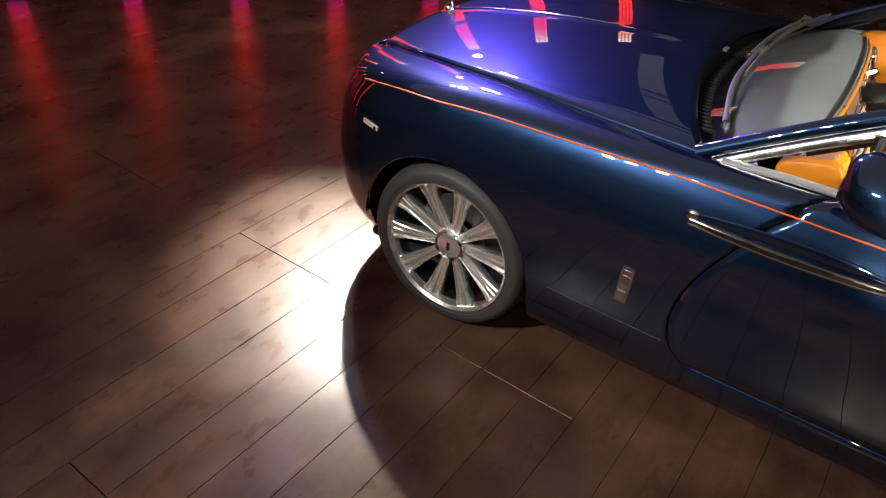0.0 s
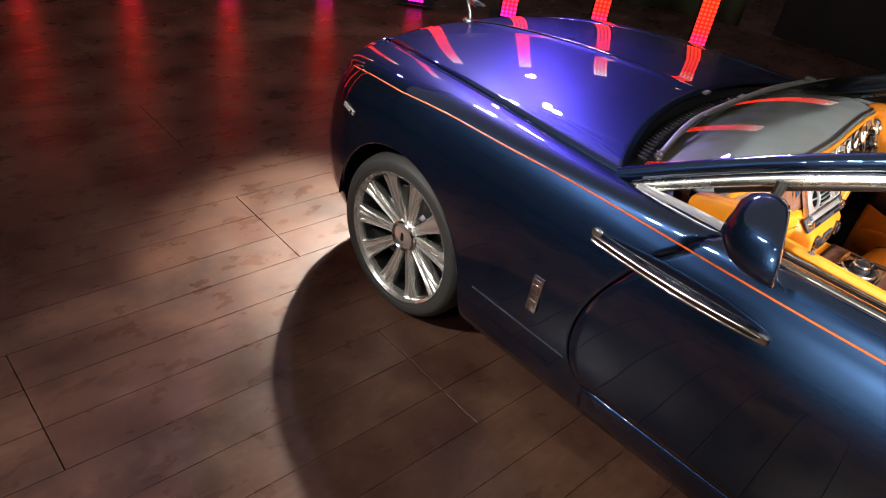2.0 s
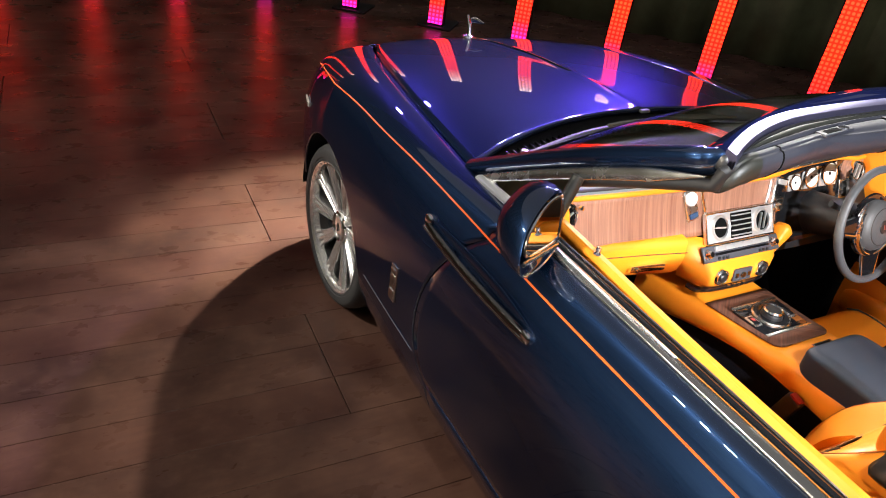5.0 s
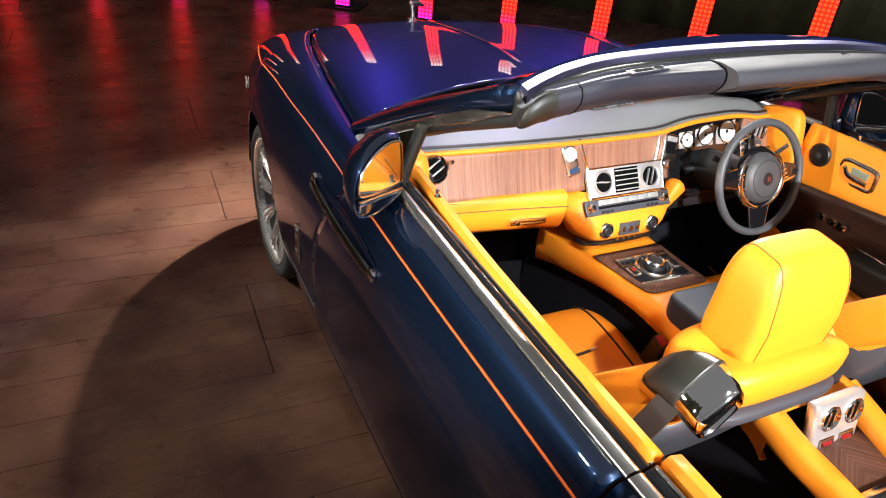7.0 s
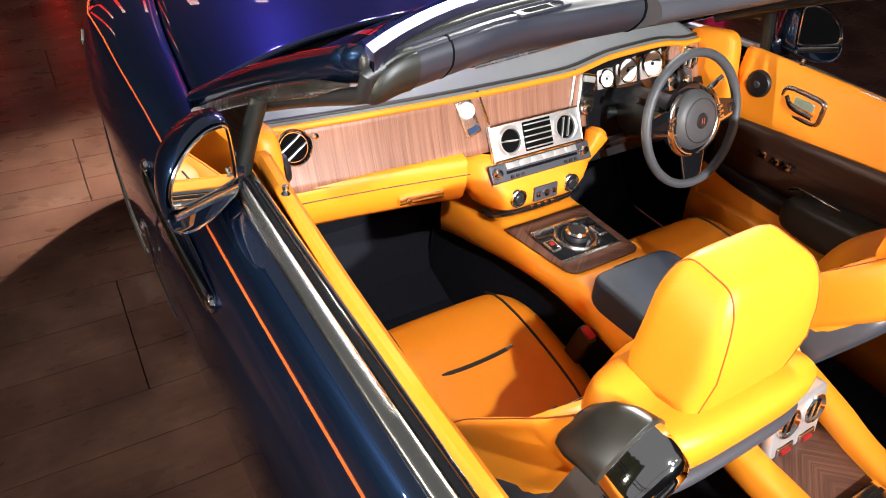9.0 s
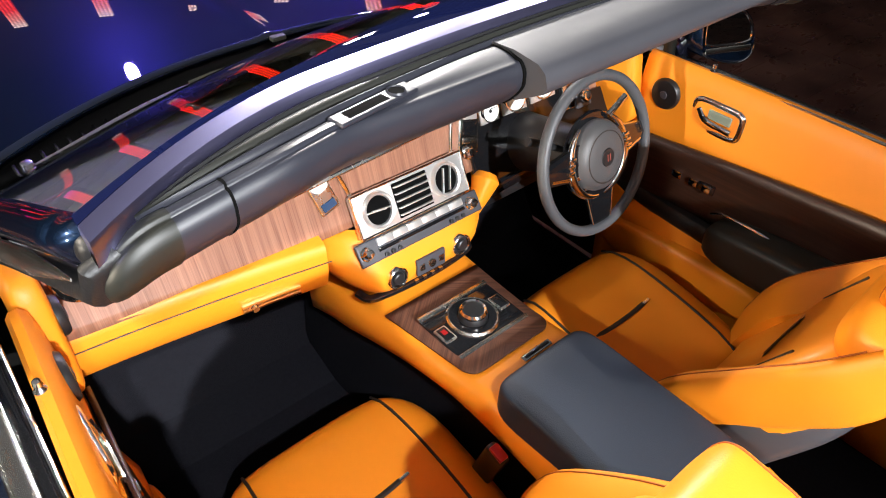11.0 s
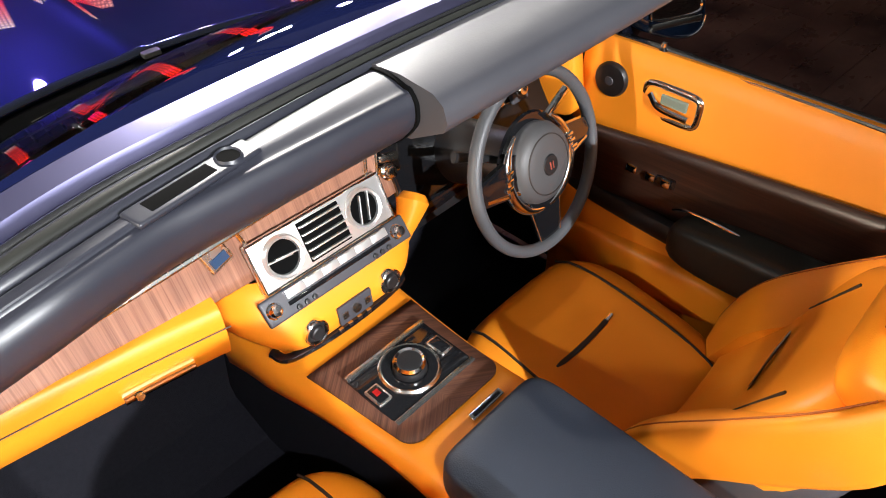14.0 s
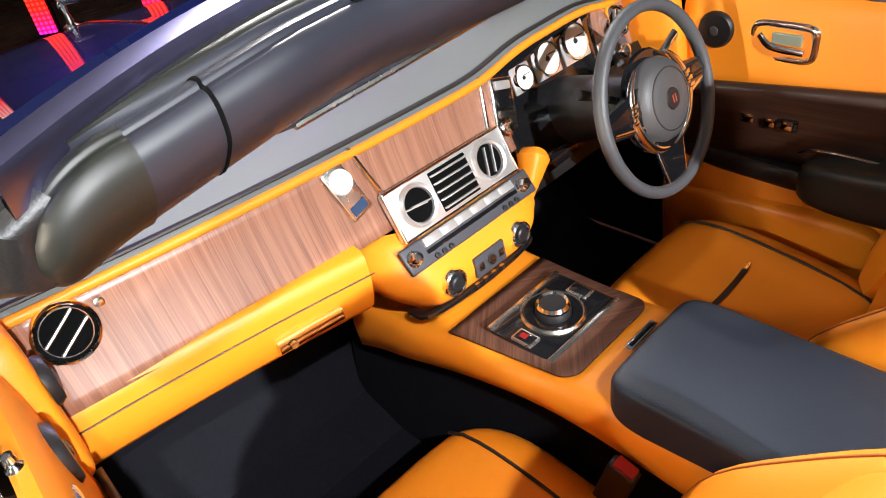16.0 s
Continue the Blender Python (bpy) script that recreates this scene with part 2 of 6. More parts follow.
def led_material():
    """Rows of small lamps behind a diffuser, from magenta at the foot to red and pale amber at the top."""
    m = bpy.data.materials.new("led_grid")
    m.use_nodes = True
    nt = m.node_tree
    p = nt.nodes["Principled BSDF"]
    p.inputs["Base Color"].default_value = (0.02, 0.01, 0.01, 1)
    tc = nt.nodes.new("ShaderNodeTexCoord")
    sep = nt.nodes.new("ShaderNodeSeparateXYZ")
    nt.links.new(tc.outputs["Object"], sep.inputs[0])
    ramp = nt.nodes.new("ShaderNodeValToRGB")
    cr = ramp.color_ramp
    cr.elements[0].position, cr.elements[0].color = 0.0, (0.80, 0.012, 0.34, 1)
    cr.elements[1].position, cr.elements[1].color = 1.0, (1.0, 0.75, 0.70, 1)
    for pos, col in ((0.035, (0.95, 0.012, 0.10, 1)), (0.08, (1.0, 0.018, 0.012, 1)), (0.20, (1.0, 0.028, 0.007, 1)), (0.82, (1.0, 0.032, 0.012, 1)), (0.93, (1.0, 0.30, 0.24, 1))):
        e = cr.elements.new(pos)
        e.color = col
    r = nt.nodes.new("ShaderNodeMapRange")
    r.inputs[1].default_value, r.inputs[2].default_value = 0.05, LED_TOP
    nt.links.new(sep.outputs[2], r.inputs[0])
    nt.links.new(r.outputs[0], ramp.inputs[0])
    def dots(axis, pitch):
        a = nt.nodes.new("ShaderNodeMath")
        a.operation = "MULTIPLY"
        a.inputs[1].default_value = math.pi / pitch
        nt.links.new(sep.outputs[axis], a.inputs[0])
        s = nt.nodes.new("ShaderNodeMath")
        s.operation = "SINE"
        nt.links.new(a.outputs[0], s.inputs[0])
        q = nt.nodes.new("ShaderNodeMath")
        q.operation = "ABSOLUTE"
        nt.links.new(s.outputs[0], q.inputs[0])
        return q.outputs[0]
    mul = nt.nodes.new("ShaderNodeMath")
    mul.operation = "MULTIPLY"
    nt.links.new(dots(0, 0.04), mul.inputs[0])
    nt.links.new(dots(2, 0.04), mul.inputs[1])
    g = nt.nodes.new("ShaderNodeMapRange")
    g.inputs[1].default_value, g.inputs[2].default_value, g.inputs[3].default_value, g.inputs[4].default_value = 0.25, 0.8, 0.35 * LED_GLOW, 1.5 * LED_GLOW
    nt.links.new(mul.outputs[0], g.inputs[0])
    nt.links.new(ramp.outputs[0], p.inputs["Emission Color"])
    nt.links.new(g.outputs[0], p.inputs["Emission Strength"])
    return m


LED_TOP, LED_GLOW = 2.6, 3.0
LED = led_material()

# ---------------------------------------------------------------- mesh helpers
def finish(bm, smooth=True, angle=38):
    me = bpy.data.meshes.new("mesh")
    bmesh.ops.recalc_face_normals(bm, faces=bm.faces)
    bm.to_mesh(me)
    bm.free()
    if smooth:
        me.polygons.foreach_set("use_smooth", [True] * len(me.polygons))
        me.set_sharp_from_angle(angle=radians(angle))
    return me


def part(name, data, mat, parent=None, label="", angle=38, at=None):
    """One mesh object under a thing or a part."""
    me = finish(data, angle=angle) if isinstance(data, bmesh.types.BMesh) else data
    me.name = name
    if mat and not me.materials:
        me.materials.append(mat)
    ob = new(name, me)
    ob.parent = parent
    if at is not None:
        ob.matrix_basis = at
    if label:
        tagged(ob, label)
    return ob


def thing(name, label, category, at=(0, 0, 0), group="", kind=""):
    ob = new(name)
    ob.location = at
    return tagged(ob, label, category, group, kind)


def solidify(ob, thick, offset=-1.0):
    m = ob.modifiers.new("thickness", "SOLIDIFY")
    m.thickness, m.offset = thick, offset
    return ob


def cr(points, n):
    """Catmull-Rom through points, n samples a span."""
    p = [Vector(q) for q in points]
    p = [2 * p[0] - p[1], *p, 2 * p[-1] - p[-2]]
    out = []
    for i in range(1, len(p) - 2):
        for k in range(n):
            t = k / n
            a, b, c, d = p[i - 1:i + 3]
            out.append(0.5 * (2 * b + (c - a) * t + (2 * a - 5 * b + 4 * c - d) * t * t + (3 * b - a - 3 * c + d) * t ** 3))
    return out + [p[-2]]


def lerp(table, x):
    """Smooth value from a table of (x, value) in rising x."""
    xs = [a for a, _ in table]
    if x <= xs[0]:
        return table[0][1]
    if x >= xs[-1]:
        return table[-1][1]
    i = max(k for k in range(len(xs)) if xs[k] <= x)
    i = min(i, len(xs) - 2)
    x0, y0, x1, y1 = *table[i], *table[i + 1]
    def slope(k):
        a, b = max(k - 1, 0), min(k + 1, len(xs) - 1)
        return (table[b][1] - table[a][1]) / (xs[b] - xs[a])
    h, t = x1 - x0, (x - x0) / (x1 - x0)
    m0, m1 = slope(i) * h, slope(i + 1) * h
    return (2 * t ** 3 - 3 * t * t + 1) * y0 + (t ** 3 - 2 * t * t + t) * m0 + (-2 * t ** 3 + 3 * t * t) * y1 + (t ** 3 - t * t) * m1


def grid(rows, close_u=False, close_v=False, cap=False, bm=None):
    """A skin over rows of points."""
    bm = bm or bmesh.new()
    vs = [[bm.verts.new(p) for p in row] for row in rows]
    n, m = len(vs), len(vs[0])
    for i in range(n if close_u else n - 1):
        for j in range(m if close_v else m - 1):
            a, b, c, d = vs[i][j], vs[(i + 1) % n][j], vs[(i + 1) % n][(j + 1) % m], vs[i][(j + 1) % m]
            try:
                bm.faces.new((a, b, c, d))
            except ValueError:
                pass
    if cap:
        for row in (vs[0], vs[-1]):
            try:
                bm.faces.new(row)
            except ValueError:
                pass
    bmesh.ops.remove_doubles(bm, verts=bm.verts, dist=1e-5)
    return bm


def sweep(path, profile, up=(0, 0, 1), closed=False, cap=True, scales=None, bm=None):
    """A profile of (side, up) pairs carried along a path."""
    pts, rows = [Vector(p) for p in path], []
    for i, p in enumerate(pts):
        if closed:
            d = pts[(i + 1) % len(pts)] - pts[i - 1]
        else:
            d = pts[min(i + 1, len(pts) - 1)] - pts[max(i - 1, 0)]
        d.normalize()
        side = d.cross(Vector(up)).normalized()
        top = side.cross(d).normalized()
        s = scales[i] if scales else 1.0
        rows.append([p + side * a * s + top * b * s for a, b in profile])
    return grid(rows, close_u=closed, close_v=True, cap=cap and not closed, bm=bm)


def oval(a, b, n=12, e=1.0):
    f = lambda v: math.copysign(abs(v) ** e, v)  # noqa: E731
    return [(a * f(math.cos(2 * math.pi * k / n)), b * f(math.sin(2 * math.pi * k / n))) for k in range(n)]


def box(cx, cy, cz, sx, sy, sz, bevel=0.006, seg=2, m=None, bm=None):
    """A rounded block of full size (sx, sy, sz) about a centre."""
    own = bmesh.new()
    bmesh.ops.create_cube(own, size=1.0)
    bmesh.ops.scale(own, vec=(sx, sy, sz), verts=own.verts)
    if bevel:
        bmesh.ops.bevel(own, geom=own.edges[:], offset=min(bevel, 0.49 * min(sx, sy, sz)), segments=seg, profile=0.6, affect="EDGES")
    if m is not None:
        bmesh.ops.transform(own, matrix=m, verts=own.verts)
    bmesh.ops.translate(own, vec=(cx, cy, cz), verts=own.verts)
    return join(bm, own)


def join(bm, own):
    if bm is None:
        return own
    me = bpy.data.meshes.new("tmp")
    own.to_mesh(me)
    own.free()
    bm.from_mesh(me)
    bpy.data.meshes.remove(me)
    return bm


def lathe(profile, at=None, n=28, bm=None):
    """Profile of (radius, height) turned round z, then set at a pose."""
    own = grid([[(r * math.cos(2 * math.pi * k / n), r * math.sin(2 * math.pi * k / n), h) for k in range(n)] for r, h in profile], close_v=True)
    if at is not None:
        bmesh.ops.transform(own, matrix=at, verts=own.verts)
    return join(bm, own)


def blob(cx, cy, cz, sx, sy, sz, e=0.45, m=None, nu=28, nv=18, bm=None, shape=None, ev=None):
    """A padded, box-like cushion: superellipsoid of half-sizes sx, sy, sz."""
    f = lambda v, q: math.copysign(abs(v) ** q, v)  # noqa: E731
    rows, ev = [], ev or e
    for i in range(nv + 1):
        th = -math.pi / 2 + math.pi * i / nv
        row = []
        for k in range(nu):
            ph = 2 * math.pi * k / nu
            q = Vector((sx * f(math.cos(th), ev) * f(math.cos(ph), e), sy * f(math.cos(th), ev) * f(math.sin(ph), e), sz * f(math.sin(th), ev)))
            row.append(shape(q) if shape else q)
        rows.append(row)
    own = grid(rows, close_v=True)
    if m is not None:
        bmesh.ops.transform(own, matrix=m, verts=own.verts)
    bmesh.ops.translate(own, vec=(cx, cy, cz), verts=own.verts)
    return join(bm, own)


def blob_point(sx, sy, sz, e, ev, th, ph, shape):
    """One point on such a cushion's surface."""
    f = lambda v, q: math.copysign(abs(v) ** q, v)  # noqa: E731
    return shape(Vector((sx * f(math.cos(th), ev) * f(math.cos(ph), e), sy * f(math.cos(th), ev) * f(math.sin(ph), e), sz * f(math.sin(th), ev))))


def aim(at, normal, spin=0.0):
    """A pose at a place whose z looks along the normal."""
    return Matrix.Translation(at) @ Vector(normal).to_track_quat("Z", "Y").to_matrix().to_4x4() @ pose(0, 0, 0, 0, 0, spin)


def mirrored(bm):
    """The same mesh on the other side of the car."""
    me = bpy.data.meshes.new("tmp")
    bm.to_mesh(me)
    other = bmesh.new()
    other.from_mesh(me)
    bpy.data.meshes.remove(me)
    bmesh.ops.scale(other, vec=(-1, 1, 1), verts=other.verts)
    bmesh.ops.reverse_faces(other, faces=other.faces[:])
    return other


# ---------------------------------------------------------------- the hall
def lens_material(name, color, strength):
    m = bpy.data.materials.new(name)
    m.use_nodes = True
    p = m.node_tree.nodes["Principled BSDF"]
    p.inputs["Base Color"].default_value = (0.1, 0.1, 0.1, 1)
    p.inputs["Emission Color"].default_value = (*color, 1)
    p.inputs["Emission Strength"].default_value = strength
    return m


LAMP_WHITE, LAMP_BLUE = lens_material("lit_lens_white", (1.0, 0.95, 0.86), 260), lens_material("lit_lens_violet", (0.30, 0.25, 1.0), 200)


def stage_lamp(lens):
    """A can lamp about its lens, shining along -z."""
    lamp = thing("stage_lamp", "round black stage lamp with a glowing lens", "stage lamp", group="stage lamps over the car")
    part("can", lathe([(0.0, 0.30), (0.075, 0.30), (0.090, 0.27), (0.095, 0.06), (0.105, 0.02), (0.105, -0.03), (0.098, -0.03), (0.094, 0.02)], None, 24), BLACK, lamp)
    part("lens", lathe([(0.0, 0.006), (0.060, 0.008), (0.092, 0.016)], None, 24), lens, lamp, "glowing lens")
    part("yoke", sweep([(0.115, 0, 0.12), (0.12, 0, 0.25), (0.10, 0, 0.40), (0, 0, 0.44), (-0.10, 0, 0.40), (-0.12, 0, 0.25), (-0.115, 0, 0.12)], oval(0.010, 0.004, 8), up=(0, 1, 0)), BLACK, lamp)
    return lamp


def build_truss(path):
    t = thing("lighting_truss", "black lighting truss of two pipes under the roof", "truss", group="lighting trusses")
    for dz in (0.0, 0.30):
        part("chord", sweep([Vector(p) + Vector((0, 0, dz)) for p in path], oval(0.03, 0.03, 10)), BLACK, t)
    a, b = Vector(path[0]), Vector(path[-1])
    for k in range(24):
        p, q = a.lerp(b, k / 24), a.lerp(b, (k + 1) / 24) + Vector((0, 0, 0.30))
        part("lattice", sweep([p, q] if k % 2 else [p + Vector((0, 0, 0.30)), q - Vector((0, 0, 0.30))], oval(0.012, 0.012, 6)), BLACK, t)
    return t


for ends in (((4.15, -13.9, 5.35), (4.15, 13.9, 5.35)), ((6.15, -13.9, 5.35), (6.15, 13.9, 5.35)), ((-6.3, -13.9, 5.10), (-6.3, 13.9, 5.10)), ((-13.9, -6.86, 5.46), (13.9, -6.86, 5.46)), ((2.3, -13.9, 5.4), (2.3, 13.9, 5.4))):
    build_truss(ends)
lamp_white, lamp_violet = stage_lamp(LAMP_WHITE), stage_lamp(LAMP_BLUE)
RIG = [((3.9, 3.35, 4.95), 0), ((4.05, 3.65, 5.0), 1), ((3.9, 4.75, 4.95), 0), ((4.1, 5.1, 5.0), 0), ((5.9, 4.5, 4.95), 0), ((6.0, 4.8, 5.0), 1), ((5.9, 5.9, 5.0), 0), ((2.4, 3.6, 5.0), 1), ((2.9, 3.8, 5.0), 0), ((2.55, 3.95, 5.02), 0),
       ((-6.1, 1.2, 4.75), 0), ((-6.1, 0.4, 4.75), 0), ((-6.1, -2.4, 4.75), 0), ((1.2, -6.5, 5.2), 0), ((-1.0, -6.5, 5.2), 0)]
for k, (at, violet) in enumerate(RIG):
    base = lamp_violet if violet else lamp_white
    m = look(at, (-0.3, -0.4, 0.8))
    if k in (0, 1):
        base.matrix_basis = m
    else:
        copy_thing(base, m)

floor = tagged(new("floor", finish(box(0, 0, -0.062, 44, 44, 0.1, 0))), "dark gaps under reddish brown stained floor boards", "floor", kind="structure")
floor.data.materials.append(SEAM)
ARC = Vector((0.05, 0.50))


CLOTH = [(5.95, 1.75), (4.85, 3.35), (3.35, 5.05), (1.55, 6.60), (-0.70, 7.80), (-3.20, 8.40), (-5.60, 7.60), (-6.70, 5.20), (-6.75, 1.00), (-6.30, -3.40)]


def build_backdrop():
    """Hung cloth in uneven folds."""
    line = cr([(x, y, 0) for x, y in CLOTH], 28)
    rows = []
    for z in (0.0, 0.6, 1.4, 2.5, 4.5, 6.8):
        row = []
        for k, p in enumerate(line):
            d = (line[min(k + 1, len(line) - 1)] - line[max(k - 1, 0)]).normalized()
            fold = 0.075 * math.sin(k * 0.83 + 0.9 * math.sin(k * 0.21)) + 0.05 * math.sin(k * 0.37 + z)
            row.append((p.x - d.y * fold, p.y + d.x * fold, z))
        rows.append(row)
    ob = part("backdrop", grid(rows), CURTAIN)
    solidify(ob, 0.02)
    return tagged(ob, "dark mottled olive-black cloth backdrop behind the light columns", "backdrop", kind="structure")


build_backdrop()


def build_side_board():
    rows = [[(ARC.x + 6.1 * math.cos(radians(a)), ARC.y + 6.1 * math.sin(radians(a)), z) for a in range(-62, 13, 5)] for z in (0.0, 3.2, 6.8)]
    ob = part("wall_side", grid(rows), DARKWALL)
    solidify(ob, 0.06)
    return tagged(ob, "plain dark grey side wall beside the cloth backdrop", "wall", kind="structure")


build_side_board()
for nm, c, s in (("wall_north", (0, 14, 3.4), (28, 0.2, 7)), ("wall_south", (0, -14, 3.4), (28, 0.2, 7)), ("wall_east", (14, 0, 3.4), (0.2, 28.4, 7)), ("wall_west", (-14, 0, 3.4), (0.2, 28.4, 7))):
    tagged(part(nm, box(*c, *s, 0), DARKWALL), "plain dark grey studio wall", "wall", kind="structure")


def build_light_tower():
    col = thing("stage_light_tower", "slim black stand with glowing panel of red and magenta dots", "stage light", group="light towers in an arc")
    part("light_panel", box(0, 0, (LED_TOP + 0.05) / 2, 0.15, 0.03, LED_TOP - 0.05, 0.004), LED, col, "glowing grid of red dots")
    h = bmesh.new()
    box(0, 0.045, LED_TOP / 2, 0.18, 0.055, LED_TOP, 0.006, bm=h)
    part("housing", h, BLACK, col)
    b = bmesh.new()
    box(0, 0.16, 0.012, 0.36, 0.40, 0.024, 0.006, bm=b)
    part("base_plate", b, BLACK, col)
    part("back_pole", lathe([(0.0, 0.02), (0.022, 0.02), (0.022, LED_TOP - 0.3), (0.0, LED_TOP - 0.3)], pose(0, 0.22, 0), 12), BLACK, col)
    for z in (0.75, 1.7):
        part("bracket", box(0, 0.145, z, 0.05, 0.16, 0.04, 0.004), SATIN, col)
    return col


TOWERS = ((4.12, 1.33), (3.58, 2.16), (2.95, 2.81), (2.31, 3.49), (1.67, 4.12), (0.96, 4.74), (0.21, 5.30), (-0.60, 5.86), (-1.43, 6.30), (-2.35, 6.62))
first = build_light_tower()
for k, (x, y) in enumerate(TOWERS):
    (x0, y0), (x1, y1) = TOWERS[max(0, k - 1)], TOWERS[min(len(TOWERS) - 1, k + 1)]
    m = pose(x, y, 0, 0, 0, math.degrees(math.atan2(y1 - y0, x1 - x0)) - 180)
    if k == 0:
        first.matrix_basis = m
    else:
        copy_thing(first, m)

# ---------------------------------------------------------------- the car: outer skin
car = thing("convertible_car", "dark blue open convertible with orange leather cabin on the boards", "car")

PLAN = cr([(0.0, 0.80), (0.30, 0.79), (0.56, 0.755), (0.74, 0.69), (0.845, 0.59), (0.90, 0.46), (0.925, 0.30), (0.942, 0.10), (0.955, -0.20), (0.968, -0.70), (0.972, -1.40), (0.972, -2.20),
           (0.970, -3.00), (0.955, -3.55), (0.90, -3.95), (0.78, -4.20), (0.45, -4.33), (0.0, -4.36)], 14)
COACH_Z = [(-4.4, 0.93), (-3.6, 0.97), (-2.3, 0.992), (-1.4, 0.992), (-0.75, 1.0), (-0.4, 0.992), (-0.1, 0.985), (0.2, 0.962), (0.42, 0.935), (0.6, 0.90), (0.82, 0.86)]
GROOVE_X = [(-4.4, 0.05), (-4.2, 0.50), (-3.8, 0.74), (-3.0, 0.84), (-2.2, 0.868), (-1.25, 0.858), (-0.9, 0.835), (-0.72, 0.812), (-0.3, 0.765), (0.1, 0.70), (0.40, 0.625), (0.60, 0.55), (0.72, 0.48), (0.82, 0.1)]
GROOVE_Z = [(-4.4, 0.97), (-3.6, 1.04), (-2.2, 1.058), (-1.25, 1.052), (-0.72, 1.036), (-0.1, 1.030), (0.25, 1.005), (0.5, 0.972), (0.68, 0.935), (0.82, 0.89)]
SILL_Z = [(-4.4, 0.34), (-3.9, 0.26), (-3.0, 0.215), (-0.5, 0.215), (0.3, 0.20), (0.6, 0.17), (0.82, 0.16)]
FRONT_AXLE, REAR_AXLE, ARCH_R, AXLE_Z = 0.02, -3.09, 0.392, 0.36


def inset(y, z):
    """How far the flank lies inside the plan outline at a height."""
    front = max(0.0, min(1.0, (y - 0.1) / 0.6))
    base = lerp([(0.15, 0.075), (0.22, 0.045), (0.30, 0.016), (0.42, -0.010), (0.55, -0.020), (0.70, -0.024), (0.80, -0.020), (0.86, -0.010), (0.92, 0.006), (0.96, 0.020), (1.0, 0.042)], z)
    return base + front * lerp([(0.15, 0.09), (0.3, 0.02), (0.5, 0.0), (0.7, 0.012), (0.85, 0.04), (0.95, 0.08)], z)


def plan_normals():
    out = []
    for i, p in enumerate(PLAN):
        d = (PLAN[min(i + 1, len(PLAN) - 1)] - PLAN[max(i - 1, 0)]).normalized()
        out.append(Vector((-d.y, d.x)))
    return out


NORMALS = plan_normals()


def lower_edge(y):
    z = lerp(SILL_Z, y)
    for c in (FRONT_AXLE, REAR_AXLE):
        if abs(y - c) < ARCH_R:
            z = max(z, AXLE_Z + 0.015 + math.sqrt(ARCH_R ** 2 - (y - c) ** 2))
    return z


def flank(y, z, off=0.0):
    """Left flank: the point at a length and height, pushed out by off."""
    i = min(range(len(PLAN)), key=lambda k: abs(PLAN[k].y - y) + (10 if PLAN[k].x < 0.6 else 0))
    j = i + 1 if PLAN[i].y > y else i - 1
    t = (y - PLAN[i].y) / (PLAN[j].y - PLAN[i].y + 1e-9)
    x = PLAN[i].x + (PLAN[j].x - PLAN[i].x) * t
    return Vector((-(x - inset(y, z) + off), y, z))


def stations(y0, y1):
    """Plan points between two lengths, crowded at the wheel arches."""
    ys = [i for i in range(len(PLAN)) if y1 <= PLAN[i].y <= y0]
    out = [(Vector(PLAN[i]), NORMALS[i]) for i in ys]
    for c in (FRONT_AXLE, REAR_AXLE):
        for k in range(0, 41):
            y = c + ARCH_R * math.cos(math.pi * k / 40) * (1.0001 if k in (0, 40) else 1)
            if y1 < y < y0:
                i = max(k2 for k2 in range(len(PLAN)) if PLAN[k2].y >= y)
                t = (PLAN[i].y - y) / (PLAN[i].y - PLAN[i + 1].y)
                out.append((PLAN[i].lerp(PLAN[i + 1], t), NORMALS[i].lerp(NORMALS[i + 1], t)))
        for y in (c + ARCH_R + 0.0008, c - ARCH_R - 0.0008):
            if y1 < y < y0:
                i = max(k2 for k2 in range(len(PLAN)) if PLAN[k2].y >= y)
                t = (PLAN[i].y - y) / (PLAN[i].y - PLAN[i + 1].y)
                out.append((PLAN[i].lerp(PLAN[i + 1], t), NORMALS[i].lerp(NORMALS[i + 1], t)))
    for y in (y0, y1):
        if -4.3 < y < 0.78:
            i = max(k2 for k2 in range(len(PLAN)) if PLAN[k2].y >= y)
            t = (PLAN[i].y - y) / (PLAN[i].y - PLAN[i + 1].y)
            out.append((PLAN[i].lerp(PLAN[i + 1], t), NORMALS[i].lerp(NORMALS[i + 1], t)))
    out.sort(key=lambda s: -s[0].y if s[0].y < 0.7 else -s[0].y - 0 + 0)
    front = [s for s in out if s[0].y > 0.62]
    front.sort(key=lambda s: s[0].x)
    return front + [s for s in out if s[0].y <= 0.62]


def shoulder(y, k, n):
    """Roll of the wing from the coachline to the bonnet gap or belt, k of n."""
    zc = lerp(COACH_Z, y)
    a = flank(y, zc) if y < 0.6 else None
    b = Vector((-lerp(GROOVE_X, y), y, lerp(GROOVE_Z, y)))
    if a is None:
        return b
    span = abs(b.x - a.x)
    c = Vector((a.x + 0.24 * span, y, max(b.z, zc) + 0.005 + 0.02 * span))
    t = k / n
    return (1 - t) ** 2 * a + 2 * t * (1 - t) * c + t * t * b


# door outline on the flank: front cut, leaning and curved; straight rear cut
DOOR_FRONT = [(0.36, -0.985), (0.40, -0.935), (0.46, -0.905), (0.55, -0.893), (0.65, -0.908), (0.75, -0.945), (0.84, -0.995), (0.92, -1.045), (0.97, -1.090), (1.06, -1.20)]


def door_front(z):
    return lerp(DOOR_FRONT, z)


